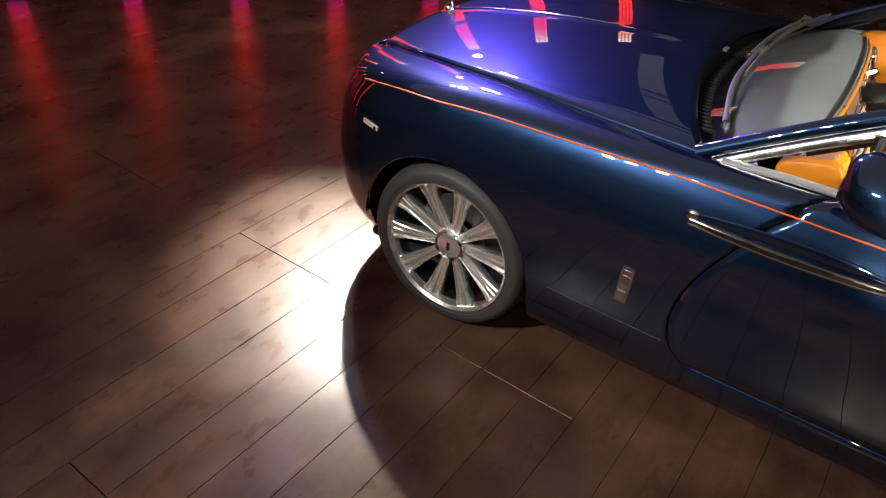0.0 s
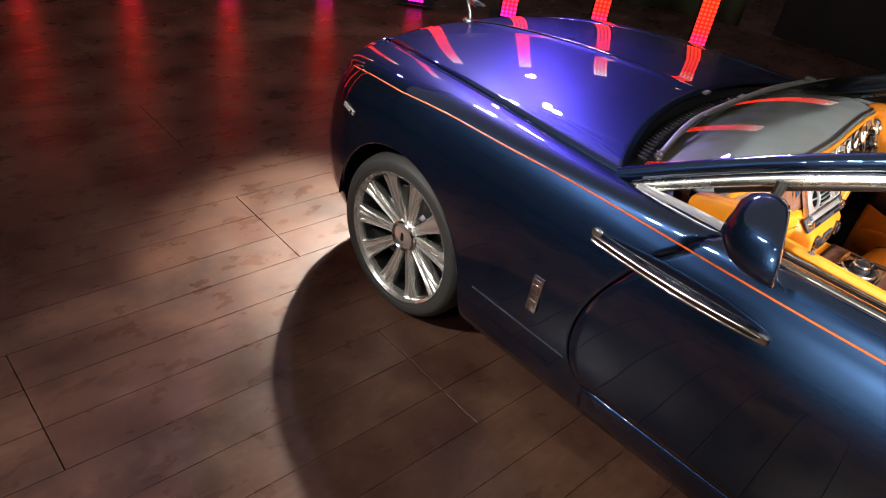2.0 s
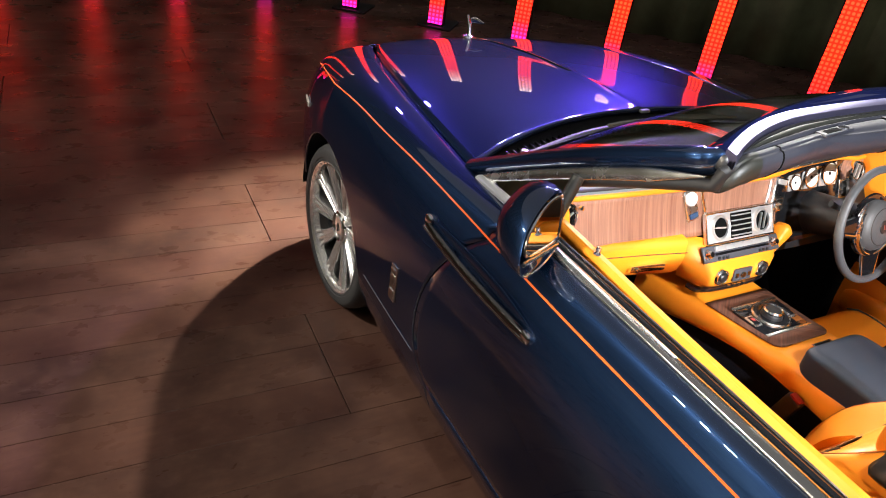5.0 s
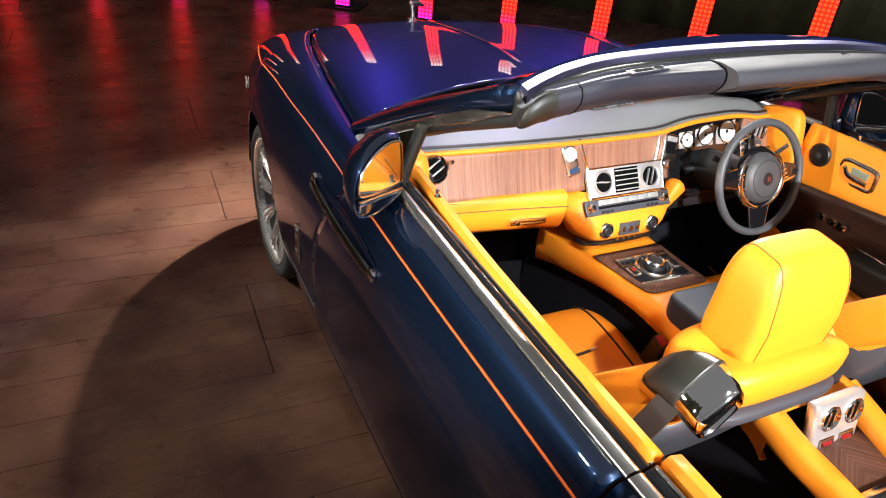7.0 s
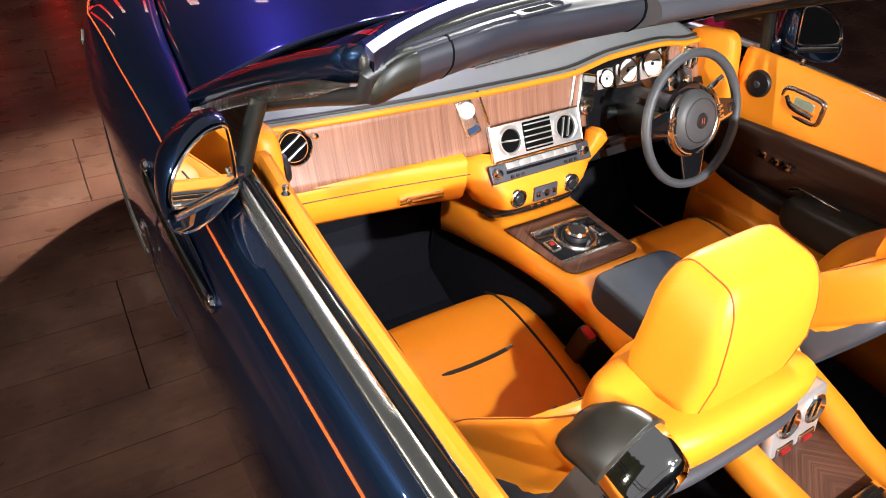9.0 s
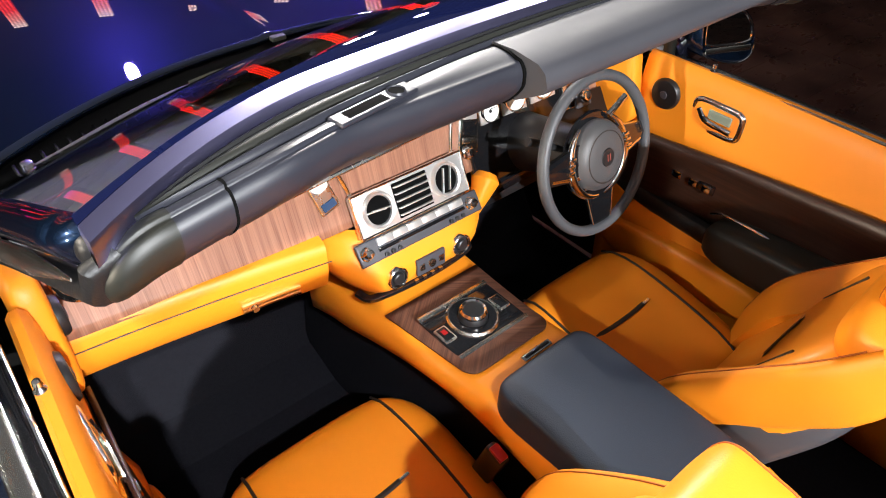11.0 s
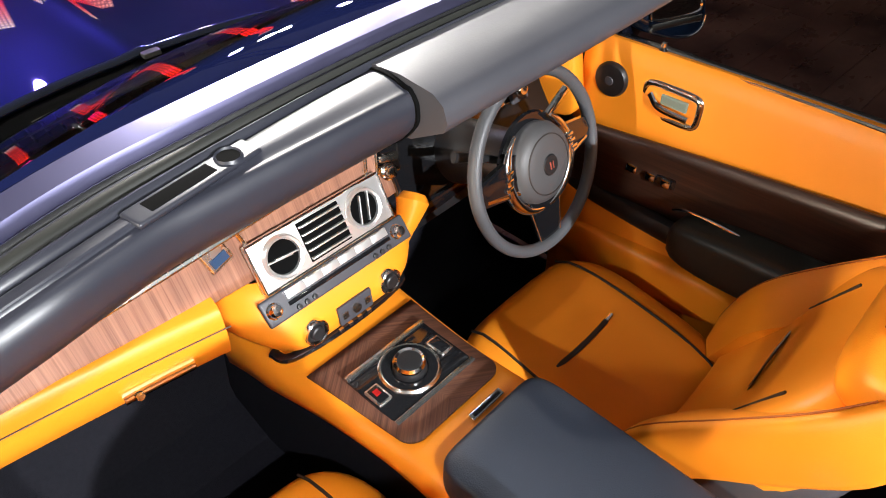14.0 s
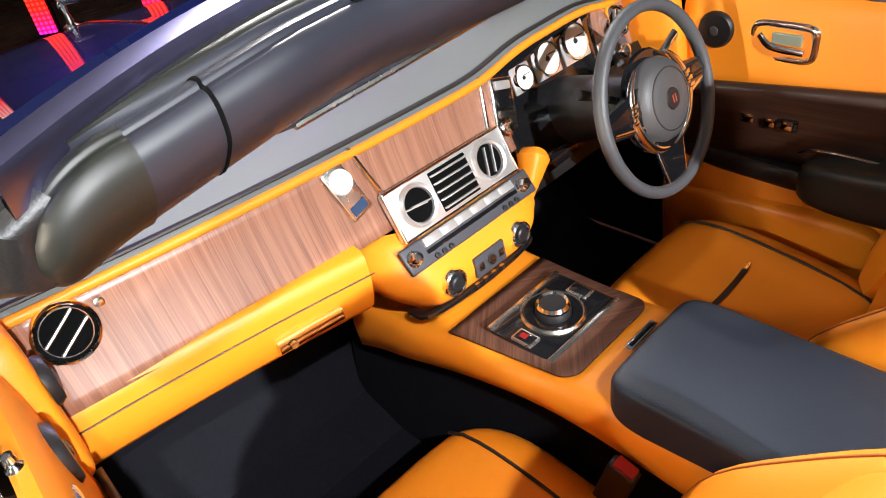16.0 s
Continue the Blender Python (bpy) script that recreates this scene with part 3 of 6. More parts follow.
def side_panels(side):
    """Front wing, door, sill and rear wing of one flank, as separate panels with real gaps."""
    flip = (lambda b: b) if side < 0 else mirrored
    gap = 0.0036
    # front wing: the last rows fan out to the curved door cut
    rows = []
    top, low, high, y_fan = 10, 16, 8, -0.80
    def level(y, k):
        zb, zt = lower_edge(y), lerp(COACH_Z, y)
        return zb + (0.79 - zb) * k / low if k < low else 0.79 + (zt - 0.79) * (k - low) / high
    for p, nrm in stations(0.80, y_fan):
        row = []
        for k in range(low + high + 1):
            z = level(p.y, k)
            q = p - nrm * inset(p.y, z)
            row.append(Vector((-max(q.x, 0.0), q.y, z)))
        if p.y < 0.6:
            row += [shoulder(p.y, k, top) for k in range(1, top + 1)]
        else:
            b = Vector((-min(lerp(GROOVE_X, min(p.y, 0.72)), row[-1].x * -1), min(p.y, 0.70), lerp(GROOVE_Z, min(p.y, 0.72))))
            row += [row[-1].lerp(b, k / top) + Vector((0, 0, 0.02 * math.sin(math.pi * k / top))) for k in range(1, top + 1)]
        rows.append(row)
    for i in range(1, 11):
        row = []
        for k in range(low + high + 1):
            z = level(-0.95, k)
            y_cut = door_front(z) + gap if z > 0.363 else -0.985
            y = y_fan + (y_cut - y_fan) * i / 10
            row.append(flank(y, level(y, k)))
        for k in range(1, top + 1):
            y_cut = door_front(0.985 + 0.07 * k / top) + gap
            row.append(shoulder(y_fan + (y_cut - y_fan) * i / 10, k, top))
        rows.append(row)
    bm = grid(rows)
    wing = part("front_wing", flip(bm), PAINT, car, "dark blue metallic front wing", 50)
    solidify(wing, 0.012)
    # door skin
    rows = []
    n = 26
    for k in range(n + 1):
        z = 0.37 + (lerp(COACH_Z, -1.5) - 0.37) * k / n
        y0, y1 = door_front(z) - gap, -2.26
        rows.append([flank(y0 + (y1 - y0) * j / 40, z) for j in range(41)])
    for k in range(1, 9):
        row = []
        for j in range(41):
            y0 = door_front(0.985 + 0.07 * k / 8) - gap
            y = y0 + (-2.26 - y0) * j / 40
            row.append(shoulder(y, k, 8))
        rows.append(row)
    door = part("door", flip(grid(rows)), PAINT, car, "dark blue metallic rear-hinged door", 50)
    solidify(door, 0.012)
    # sill below door
    sill_bm = grid([[flank(-0.985 - (2.66 - 0.985) * i / 30, z) for z in (0.215, 0.25, 0.29, 0.33, 0.362)] for i in range(31)])
    solidify(part("sill", flip(sill_bm), PAINT, car, "dark blue door sill", 50), 0.012)
    # rear wing
    rows = []
    for p, nrm in stations(-2.268, -4.30):
        zb, zt = lower_edge(p.y), lerp(COACH_Z, p.y)
        row = [Vector((-max((p - nrm * inset(p.y, zb + (zt - zb) * k / 12)).x, 0), (p - nrm * inset(p.y, zb + (zt - zb) * k / 12)).y, zb + (zt - zb) * k / 12)) for k in range(13)]
        b = Vector((-min(lerp(GROOVE_X, p.y), p.x), p.y, lerp(GROOVE_Z, p.y)))
        row += [row[12].lerp(b, k / 6) + Vector((0, 0, 0.02 * math.sin(math.pi * k / 6))) for k in range(1, 7)]
        rows.append(row)
    solidify(part("rear_wing", flip(grid(rows)), PAINT, car, "dark blue metallic rear wing", 50), 0.012)
    # dark lining behind the gaps and inside the arches
    for c in (FRONT_AXLE, REAR_AXLE):
        liner = bmesh.new()
        arc = [(c + (ARCH_R + 0.012) * math.cos(math.pi * k / 24), AXLE_Z + 0.015 + (ARCH_R + 0.012) * math.sin(math.pi * k / 24)) for k in range(25)]
        grid([[(-x, y, z) for y, z in arc] for x in (0.93, 0.62)], bm=liner)
        face = [liner.verts.new((-0.62, y, z)) for y, z in arc]
        liner.faces.new(face)
        part("arch_liner", flip(liner), BLACK, car)
    back = bmesh.new()
    grid([[flank(y, z, -0.03) for z in (0.23, 0.4, 0.6, 0.8, 0.97)] for y in (-0.50, -0.8, -1.1, -1.5, -2.0, -2.5)], bm=back)
    part("door_frame", flip(back), BLACK, car)
    # coachline, hugging the shoulder
    path = [flank(y, lerp(COACH_Z, y), 0.0012) for y in [0.50 - 0.04 * i for i in range(110)] if y > -3.8]
    part("coachline", flip(sweep(path, [(-0.0018, -0.0022), (0.0018, -0.0022), (0.0018, 0.0022), (-0.0018, 0.0022)])), COACH, car, "thin hand-painted orange coachline")
    # side marker lamp, badge, lower trim seam
    bm = box(0, 0, 0, 0.022, 0.084, 0.010, 0.006, 3, m=pose(0, 0, 0, 0, 0, 82))
    bmesh.ops.transform(bm, matrix=aim(flank(0.400, 0.786, 0.003), (-1, 0.16, 0.06)), verts=bm.verts)
    marker = part("side_marker", flip(bm), LENS, car, "small pale side marker lamp")
    bm = box(0, 0, 0.004, 0.012, 0.02, 0.008, 0.004, 2)
    bmesh.ops.transform(bm, matrix=aim(flank(0.372, 0.781, 0.005), (-1, 0.16, 0.06)), verts=bm.verts)
    part("bulb", flip(bm), CHROME, marker)
    bm = box(0, 0, 0, 0.044, 0.142, 0.008, 0.004, 2)
    bmesh.ops.transform(bm, matrix=Matrix.Translation(flank(-0.728, 0.597, 0.003)) @ pose(0, 0, 0, 2, 0, 0) @ Matrix(((0, 0, -1, 0), (1, 0, 0, 0), (0, 1, 0, 0), (0, 0, 0, 1))), verts=bm.verts)
    badge = part("badge", flip(bm), CHROME, car, "small upright polished wing badge")
    for dz, sy, mat in ((0.052, 0.018, CHROME), (0.020, 0.034, SATIN), (-0.042, 0.036, CHROME)):
        b2 = box(0, dz, 0.005, 0.030, sy, 0.006, 0.003)
        bmesh.ops.transform(b2, matrix=Matrix.Translation(flank(-0.728, 0.597, 0.003)) @ pose(0, 0, 0, 2, 0, 0) @ Matrix(((0, 0, -1, 0), (1, 0, 0, 0), (0, 1, 0, 0), (0, 0, 0, 1))), verts=b2.verts)
        part("badge_inlay", flip(b2), mat, badge)
    seam = [flank(-0.455 - 0.019 * i, 0.441 - 0.0003 * i, 0.002) for i in range(24)]
    part("trim_strip", flip(sweep(seam, oval(0.0020, 0.0020, 8))), CHROME, car)
    # door handle: long scalloped recess with a chrome blade
    rec = bmesh.new()
    path = [flank(-0.856 - 0.028 * i, 0.912 + 0.006 * math.sin(i / 20 * math.pi), -0.001) for i in range(21)]
    sweep(path, oval(0.005, 0.025, 18), scales=[0.22 + 0.78 * min(1, i / 9, (20 - i) / 5) ** 0.6 for i in range(21)], bm=rec)
    handle = part("door_handle", flip(rec), PAINT, door, "long scooped door handle recess with chrome blade")
    bl = bmesh.new()
    path = [flank(-0.862 - 0.0276 * i, 0.903 - 0.010 * math.sin(i / 20 * math.pi), 0.008) for i in range(21)]
    sweep(path, oval(0.012, 0.013, 14), scales=[0.5 + 0.5 * math.sqrt(min(1, i / 3, (20 - i) / 2)) for i in range(21)], bm=bl)
    part("handle_blade", flip(bl), DARK_CHROME, handle, "dark polished handle blade")
    low = [flank(-0.860 - 0.0278 * i, 0.891 - 0.011 * math.sin(i / 20 * math.pi), 0.010) for i in range(21)]
    part("blade_edge", flip(sweep(low, oval(0.005, 0.005, 10))), MIRROR_CHROME, handle, "polished chrome edge of the handle")
    for yy, zz in ((-0.866, 0.915), (-1.405, 0.898)):
        tip = blob(0, 0, 0, 0.012, 0.020, 0.017, 0.8, nu=18, nv=12)
        bmesh.ops.translate(tip, vec=flank(yy, zz, 0.004), verts=tip.verts)
        part("handle_tip", flip(tip), MIRROR_CHROME, handle, "bright chrome handle end")
    # belt: satin strip, black window gap and a thin chrome lip, carried on behind the door
    for owner, y0, y1 in ((door, -1.235, -2.268), (car, -2.274, -2.93)):
        ys = [y0 + (y1 - y0) * i / 32 for i in range(33)]
        line = lambda dx, dz: [Vector((-lerp(GROOVE_X, y) + dx, y, lerp(GROOVE_Z, y) + dz)) for y in ys]  # noqa: E731
        part("belt_strip", flip(sweep(line(0.003, 0.003), oval(0.018, 0.009, 20))), BELT, owner, "satin metal belt strip")
        part("window_seal", flip(sweep(line(0.0275, 0.006), oval(0.010, 0.007, 12, 0.6))), GLOSSBLACK, owner, "black window seal")
        part("inner_strip", flip(sweep(line(0.0395, 0.013), oval(0.0042, 0.0042, 8))), CHROME, owner, "thin chrome lip")
    # quarter light
    base = [Vector((-0.826, -0.875, 1.040)), Vector((-0.836, -1.05, 1.055)), Vector((-0.846, -1.215, 1.060))]
    tip = Vector((-0.785, -1.225, 1.222))
    q = bmesh.new()
    sweep(cr(base, 8), oval(0.017, 0.010, 12, 0.8), bm=q)
    quarter = part("quarter_light", flip(q), SILVER, car, "triangular quarter light in a bright frame")
    gl = bmesh.new()
    gl.faces.new([gl.verts.new(v) for v in (base[0] + Vector((0.01, -0.05, 0.02)), base[2] + Vector((0.008, 0.01, 0.005)), tip + Vector((0.008, 0.012, -0.008)))])
    g = part("pane", flip(gl), GLASS, quarter)
    g.visible_shadow = False
    rod = bmesh.new()
    sweep(cr([Vector((-0.838, -1.235, 1.062)), Vector((-0.815, -1.236, 1.14)), tip + Vector((0, -0.01, 0))], 6), oval(0.019, 0.015, 12), up=(0, 1, 0), bm=rod)
    part("divider_bar", flip(rod), BLACK_SOFT, quarter)
    # door mirror: glass faces back and a little inwards
    outline = cr([(-0.880, 1.222), (-0.915, 1.222), (-0.962, 1.200), (-1.002, 1.160), (-1.018, 1.110), (-1.014, 1.068), (-0.985, 1.048), (-0.940, 1.050), (-0.895, 1.066), (-0.868, 1.085), (-0.862, 1.150), (-0.866, 1.208), (-0.880, 1.222)], 5)[:-1]
    mid = Vector((-0.942, 1.125))
    def glass_y(x, z, lean=0.40):
        return lean * (x - mid.x) + 0.45 * lean * (z - mid.y)
    def mirror_ring(y, k, lean=0.40):
        return [Vector((mid.x + (p[0] - mid.x) * k, y + glass_y(p[0], p[1], lean), mid.y + (p[1] - mid.y) * k)) for p in outline]
    m = grid([mirror_ring(-1.328, 0.90), mirror_ring(-1.334, 0.97), mirror_ring(-1.328, 1.01), mirror_ring(-1.300, 1.03, 0.36), mirror_ring(-1.262, 0.98, 0.30), mirror_ring(-1.228, 0.84, 0.22), mirror_ring(-1.205, 0.60, 0.15), mirror_ring(-1.192, 0.30, 0), mirror_ring(-1.189, 0.08, 0)], close_v=True, cap=True)
    mirror = part("door_mirror", flip(m), PAINT, car, "gloss dark blue door mirror with chrome-edged glass", 50)
    pts = cr([(-0.877, 1.212), (-0.915, 1.212), (-0.958, 1.192), (-0.994, 1.155), (-1.004, 1.118), (-0.990, 1.103), (-0.935, 1.100), (-0.880, 1.104), (-0.870, 1.118), (-0.870, 1.196), (-0.877, 1.212)], 5)[:-1]
    loop = [Vector((p[0], -1.3375 + glass_y(p[0], p[1]), p[1])) for p in pts]
    part("mirror_rim", flip(sweep(loop, oval(0.0035, 0.0035, 8), up=(0, 1, 0), closed=True)), CHROME, mirror)
    pane = bmesh.new()
    pane.faces.new([pane.verts.new(v) for v in loop])
    part("mirror_glass", finish(flip(pane), smooth=False), MIRROR, mirror)
    band = [Vector((x, -1.337 + glass_y(x, 1.088 - 0.1 * (x + 0.94) ** 2), 1.088 - 0.1 * (x + 0.94) ** 2)) for x in [-1.004 + 0.132 * k / 10 for k in range(11)]]
    part("mirror_band", flip(sweep(band, oval(0.004, 0.009, 10), up=(0, 0, 1))), BRIGHT, mirror, "bright strip under the mirror glass")
    chin = [Vector((p.x, p.y - 0.001, p.z)) for p in mirror_ring(-1.334, 0.985)[22:46]]
    part("mirror_edge", flip(sweep(chin, oval(0.003, 0.003, 8), up=(0, 1, 0))), CHROME, mirror)
    foot = sweep(cr([Vector((-0.852, -1.250, 1.046)), Vector((-0.880, -1.252, 1.058)), Vector((-0.910, -1.262, 1.085))], 5), oval(0.046, 0.013, 12), up=(0, 1, 0))
    part("mirror_foot", flip(foot), PAINT_DARK, mirror)
    return door


door_left = side_panels(-1)
door_right = side_panels(1)


# ---------------------------------------------------------------- bonnet, cowl, windscreen
def hood_edge(x):
    return -0.615 - 0.19 * (abs(x) / 0.80) ** 2.2


def hood_point(u, v):
    """u across from -1 to 1, v from the nose (0) to the cowl (1)."""
    yg = 0.70 + (-0.80 - 0.70) * v
    xg = lerp(GROOVE_X, min(yg, 0.70)) - 0.006
    x = u * xg
    y = 0.70 + (hood_edge(x) - 0.70) * v - 0.04 * (1 - v) ** 3 * u * u
    zg = lerp(GROOVE_Z, min(y, 0.7)) + 0.004
    zc = lerp([(-0.65, 1.098), (-0.35, 1.094), (0.05, 1.068), (0.4, 1.022), (0.6, 0.985), (0.72, 0.955)], y)
    z = zg + (zc - zg) * (1 - abs(u) ** 2.2) ** 0.75
    z += 0.006 * math.exp(-(abs(x) / 0.022) ** 2) * min(1, v * 6)
    if abs(u) > 0.965:
        z -= 0.010 * ((abs(u) - 0.965) / 0.035) ** 2
    return Vector((x, y, z))


us = [-1 + 2 * i / 64 for i in range(65)]
us = sorted(set(us + [-0.985, 0.985, -0.965, 0.965]))
hood = part("bonnet", grid([[hood_point(u, k / 48) for u in us] for k in range(49)]), PAINT, car, "long dark blue metallic bonnet reflecting red light columns", 60)
solidify(hood, 0.014)
part("bonnet_strip", sweep([hood_point(0, k / 48) + Vector((0, 0, 0.002)) for k in range(1, 33)], oval(0.004, 0.003, 8)), CHROME, car, "slim bright centre strip of the bonnet")
nose = bmesh.new()
box(0, 0.690, 0.62, 0.80, 0.10, 0.50, 0.04, 4, bm=nose)
grille = part("grille", nose, SATIN, car, "upright polished metal grille")
for i in range(17):
    part("vane", box(-0.34 + 0.0425 * i, 0.742, 0.62, 0.012, 0.02, 0.42, 0.004), CHROME, grille)
cowl = bmesh.new()
grid([[(x, hood_edge(x) + 0.03 - 0.20 * k / 6, 1.045 - 0.035 * math.sin(math.pi * k / 6) + (0.03 if k == 0 else 0) * (1 - (x / 0.8) ** 2)) for x in [-0.79 + 1.58 * i / 40 for i in range(41)]] for k in range(7)], bm=cowl)
part("cowl", cowl, BLACK, car, "black louvred cowl under the screen")
for i in range(46):
    x = -0.66 + 1.32 * i / 45
    part("louvre", box(x, hood_edge(x) - 0.035, 1.046, 0.006, 0.05, 0.012, 0.002, 1), BLACK, car)


def screen(u, v):
    """Windscreen surface: u across, v from the cowl up."""
    b = Vector((0.795 * u, -0.665 - 0.175 * u * u, 1.050))
    t = Vector((0.700 * u, -1.410 - 0.165 * u * u, 1.470 - 0.055 * u * u))
    p = b.lerp(t, v)
    n = Vector((0.15 * u, 0.5, 0.87))
    return p + n * 0.035 * math.sin(math.pi * v) * (1 - 0.6 * u * u)


windscreen = part("windscreen", grid([[screen(-1 + 2 * i / 32, k / 20) for i in range(33)] for k in range(21)]), GLASS, car, "clear raked windscreen glass")
windscreen.visible_shadow = False
black = bmesh.new()
grid([[screen(-1 + 2 * i / 32, k) + Vector((0, -0.004, -0.004)) for i in range(33)] for k in (0.0, 0.035, 0.07)], bm=black)
part("screen_band", black, GLOSSBLACK, windscreen)


# painted pillars with bright outer trim
for side in (-1, 1):
    path = [screen(side, -0.06 + 0.98 * k / 24) for k in range(25)]
    # the pillar bends round into the header and thins out under its bands
    bend = cr([path[-1], Vector((side * 0.704, -1.537, 1.404)), Vector((side * 0.668, -1.532, 1.420)), Vector((side * 0.610, -1.508, 1.430))], 5)[1:]
    girth = [1.0] * len(path) + [1.0 - 0.62 * (k + 1) / len(bend) for k in range(len(bend))]
    bm = sweep(path + bend, oval(0.034, 0.024, 16, 0.7), up=(side * -0.75, 0.35, 0.55), scales=girth)
    pillar = part("pillar", bm, PAINT, car, "gloss dark blue windscreen pillar", 60)
    trim = [p + Vector((side * 0.024, -0.024, -0.022)) for p in path[1:]]
    part("pillar_trim", sweep(trim, oval(0.007, 0.016, 12), up=(side * -0.2, 0.5, 0.8), scales=[min(1.0, 0.12 + 0.22 * (len(trim) - 1 - k)) for k in range(len(trim))]), BRIGHT, pillar, "bright metal pillar trim")
    rubber = [p + Vector((side * 0.006, -0.045, -0.034)) for p in path[8:]] + [Vector((side * 0.712, -1.566, 1.388)), Vector((side * 0.690, -1.562, 1.400))]
    part("pillar_seal", sweep(rubber, oval(0.018, 0.015, 12), up=(side * -0.2, 0.5, 0.8)), BLACK, pillar)

# header rail: painted edge, bright band, rubber seals, leather roll
XS = [-0.712 + 1.424 * i / 56 for i in range(57)]


def rail(x, dy, dz):
    return Vector((x, -1.412 - 0.27 * x * x + dy, 1.470 - 0.085 * x * x + dz))


def sb(x):
    """Line where the satin band meets the seals."""
    return Vector((x, -1.484 - 0.9 * max(0, abs(x) - 0.38) ** 2, 1.458 - 0.07 * x * x))


def pe(x):
    """Front edge of the leather pad."""
    return Vector((x, -1.503 - 0.21 * min(abs(x), 0.5) ** 2, 1.442 - 0.16 * max(0, abs(x) - 0.5)))


def pr(x):
    """Rear edge of the leather pad."""
    return Vector((x, min(-1.572, pe(x).y - 0.034), 1.425 - 0.16 * max(0, abs(x) - 0.5)))


def lofted(section, xs):
    return grid([section(x) for x in xs], close_v=True, cap=True)


def off(p, dy, dz):
    return p + Vector((0, dy, dz))


def painted(x):
    e = off(sb(x), 0.031, 0.012)
    return [rail(x, 0.052, -0.024), rail(x, 0.046, -0.015), rail(x, 0.022, 0.002), rail(x, 0.022, 0.002).lerp(e, 0.5) + Vector((0, 0, 0.006)), e, off(e, 0, -0.03), rail(x, 0.03, -0.04)]


def satin(x):
    p = sb(x)
    return [off(p, 0.0305, 0.009), off(p, 0.029, 0.0125), off(p, 0.020, 0.0118), off(p, 0.011, 0.0106), off(p, 0.003, 0.0090), off(p, 0.0, 0.004), off(p, 0.0, -0.02), off(p, 0.0305, -0.02)]


def seal(u0, u1, lift, drop=0.02):
    def f(x):
        p, q = sb(x).lerp(pe(x), u0), sb(x).lerp(pe(x), u1)
        m = p.lerp(q, 0.5)
        return [off(p, 0, -0.004 + lift), off(p.lerp(q, 0.2), 0, lift), off(m, 0, lift + 0.0015), off(p.lerp(q, 0.8), 0, lift), off(q, 0, -0.004 + lift), off(q, 0, -drop), off(p, 0, -drop)]
    return f


def pad(x, grow=0.0):
    p, r = pe(x), pr(x)
    sec = [off(p, 0.002, -0.014), off(p, 0.001, -0.003), off(p, -0.005, 0.0015 + grow), off(p.lerp(r, 0.45), 0, 0.010 + grow), off(r, 0.016, 0.0150 + grow), off(r, 0.009, 0.0142 + grow), off(r, 0.003 - grow, 0.0075), off(r, -grow, -0.004), off(r, 0.003 - grow, -0.024), off(r, 0.028, -0.053 - grow), off(r, 0.050, -0.059), off(r, 0.085, -0.045), off(p, 0.010, -0.030)]
    return cr(sec, 3)


def visor_section(x):
    p = pe(x)
    return [off(p, 0.004, -0.004), off(p, 0.003, 0.004), off(p, -0.040, 0.008), Vector((x, -1.592, 1.446)), Vector((x, -1.606, 1.437)), Vector((x, -1.612, 1.420)), Vector((x, -1.607, 1.408)), Vector((x, -1.560, 1.380)), Vector((x, -1.535, 1.376)), Vector((x, -1.50, 1.380)), Vector((x, -1.48, 1.41))]


# Same paint as the body; this darker copy keeps lamp glare off the rail.
rail_ob = part("header_rail", lofted(painted, XS), material("body_paint_without_glare", (0.004, 0.006, 0.030), 0.30, 0.0, 1.0, 0.012, spec=0.0), car, "dark blue painted windscreen header")
part("header_trim", lofted(satin, XS), SATIN_BLUE, rail_ob, "satin metal header band")
for u0, u1, lift, mat in ((0.02, 0.22, -0.003, BLACK), (0.24, 0.55, -0.001, BLACK_SOFT), (0.56, 0.68, -0.004, BLACK), (0.69, 0.92, 0.002, HEADER), (0.92, 1.0, -0.006, VOID)):
    part("roof_seal", lofted(seal(u0, u1, lift), XS), mat, rail_ob, "slate leather edge strip" if mat is HEADER else "black roof seal")
LX = [-0.636 + 1.272 * i / 52 for i in range(53)]
part("header_leather", lofted(pad, LX), HEADER, rail_ob, "slate leather header roll", 30)
visor = part("sun_visor", lofted(visor_section, [-0.132 + 0.60 * i / 24 for i in range(25)]), GREY, car, "folded slate leather sun visor", 60)
part("visor_gap", lofted(lambda x: pad(x, 0.0025), [-0.137, -0.1325]), VOID, visor)
low = [Vector((x, -1.518, 1.388 + 0.066 * x)) for x in [-0.52 + 0.30 * i / 20 for i in range(21)]]
visor2 = part("sun_visor", sweep(low, oval(0.016, 0.006, 14, 0.7), scales=[0.35, 0.8] + [1] * 17 + [0.8, 0.35]), HEADER, car, "folded slate leather sun visor under the header")
part("visor_edge", sweep([p + Vector((0, -0.014, -0.003)) for p in low[2:-1]], oval(0.004, 0.004, 8)), BRIGHT, visor2, "chrome visor edge")
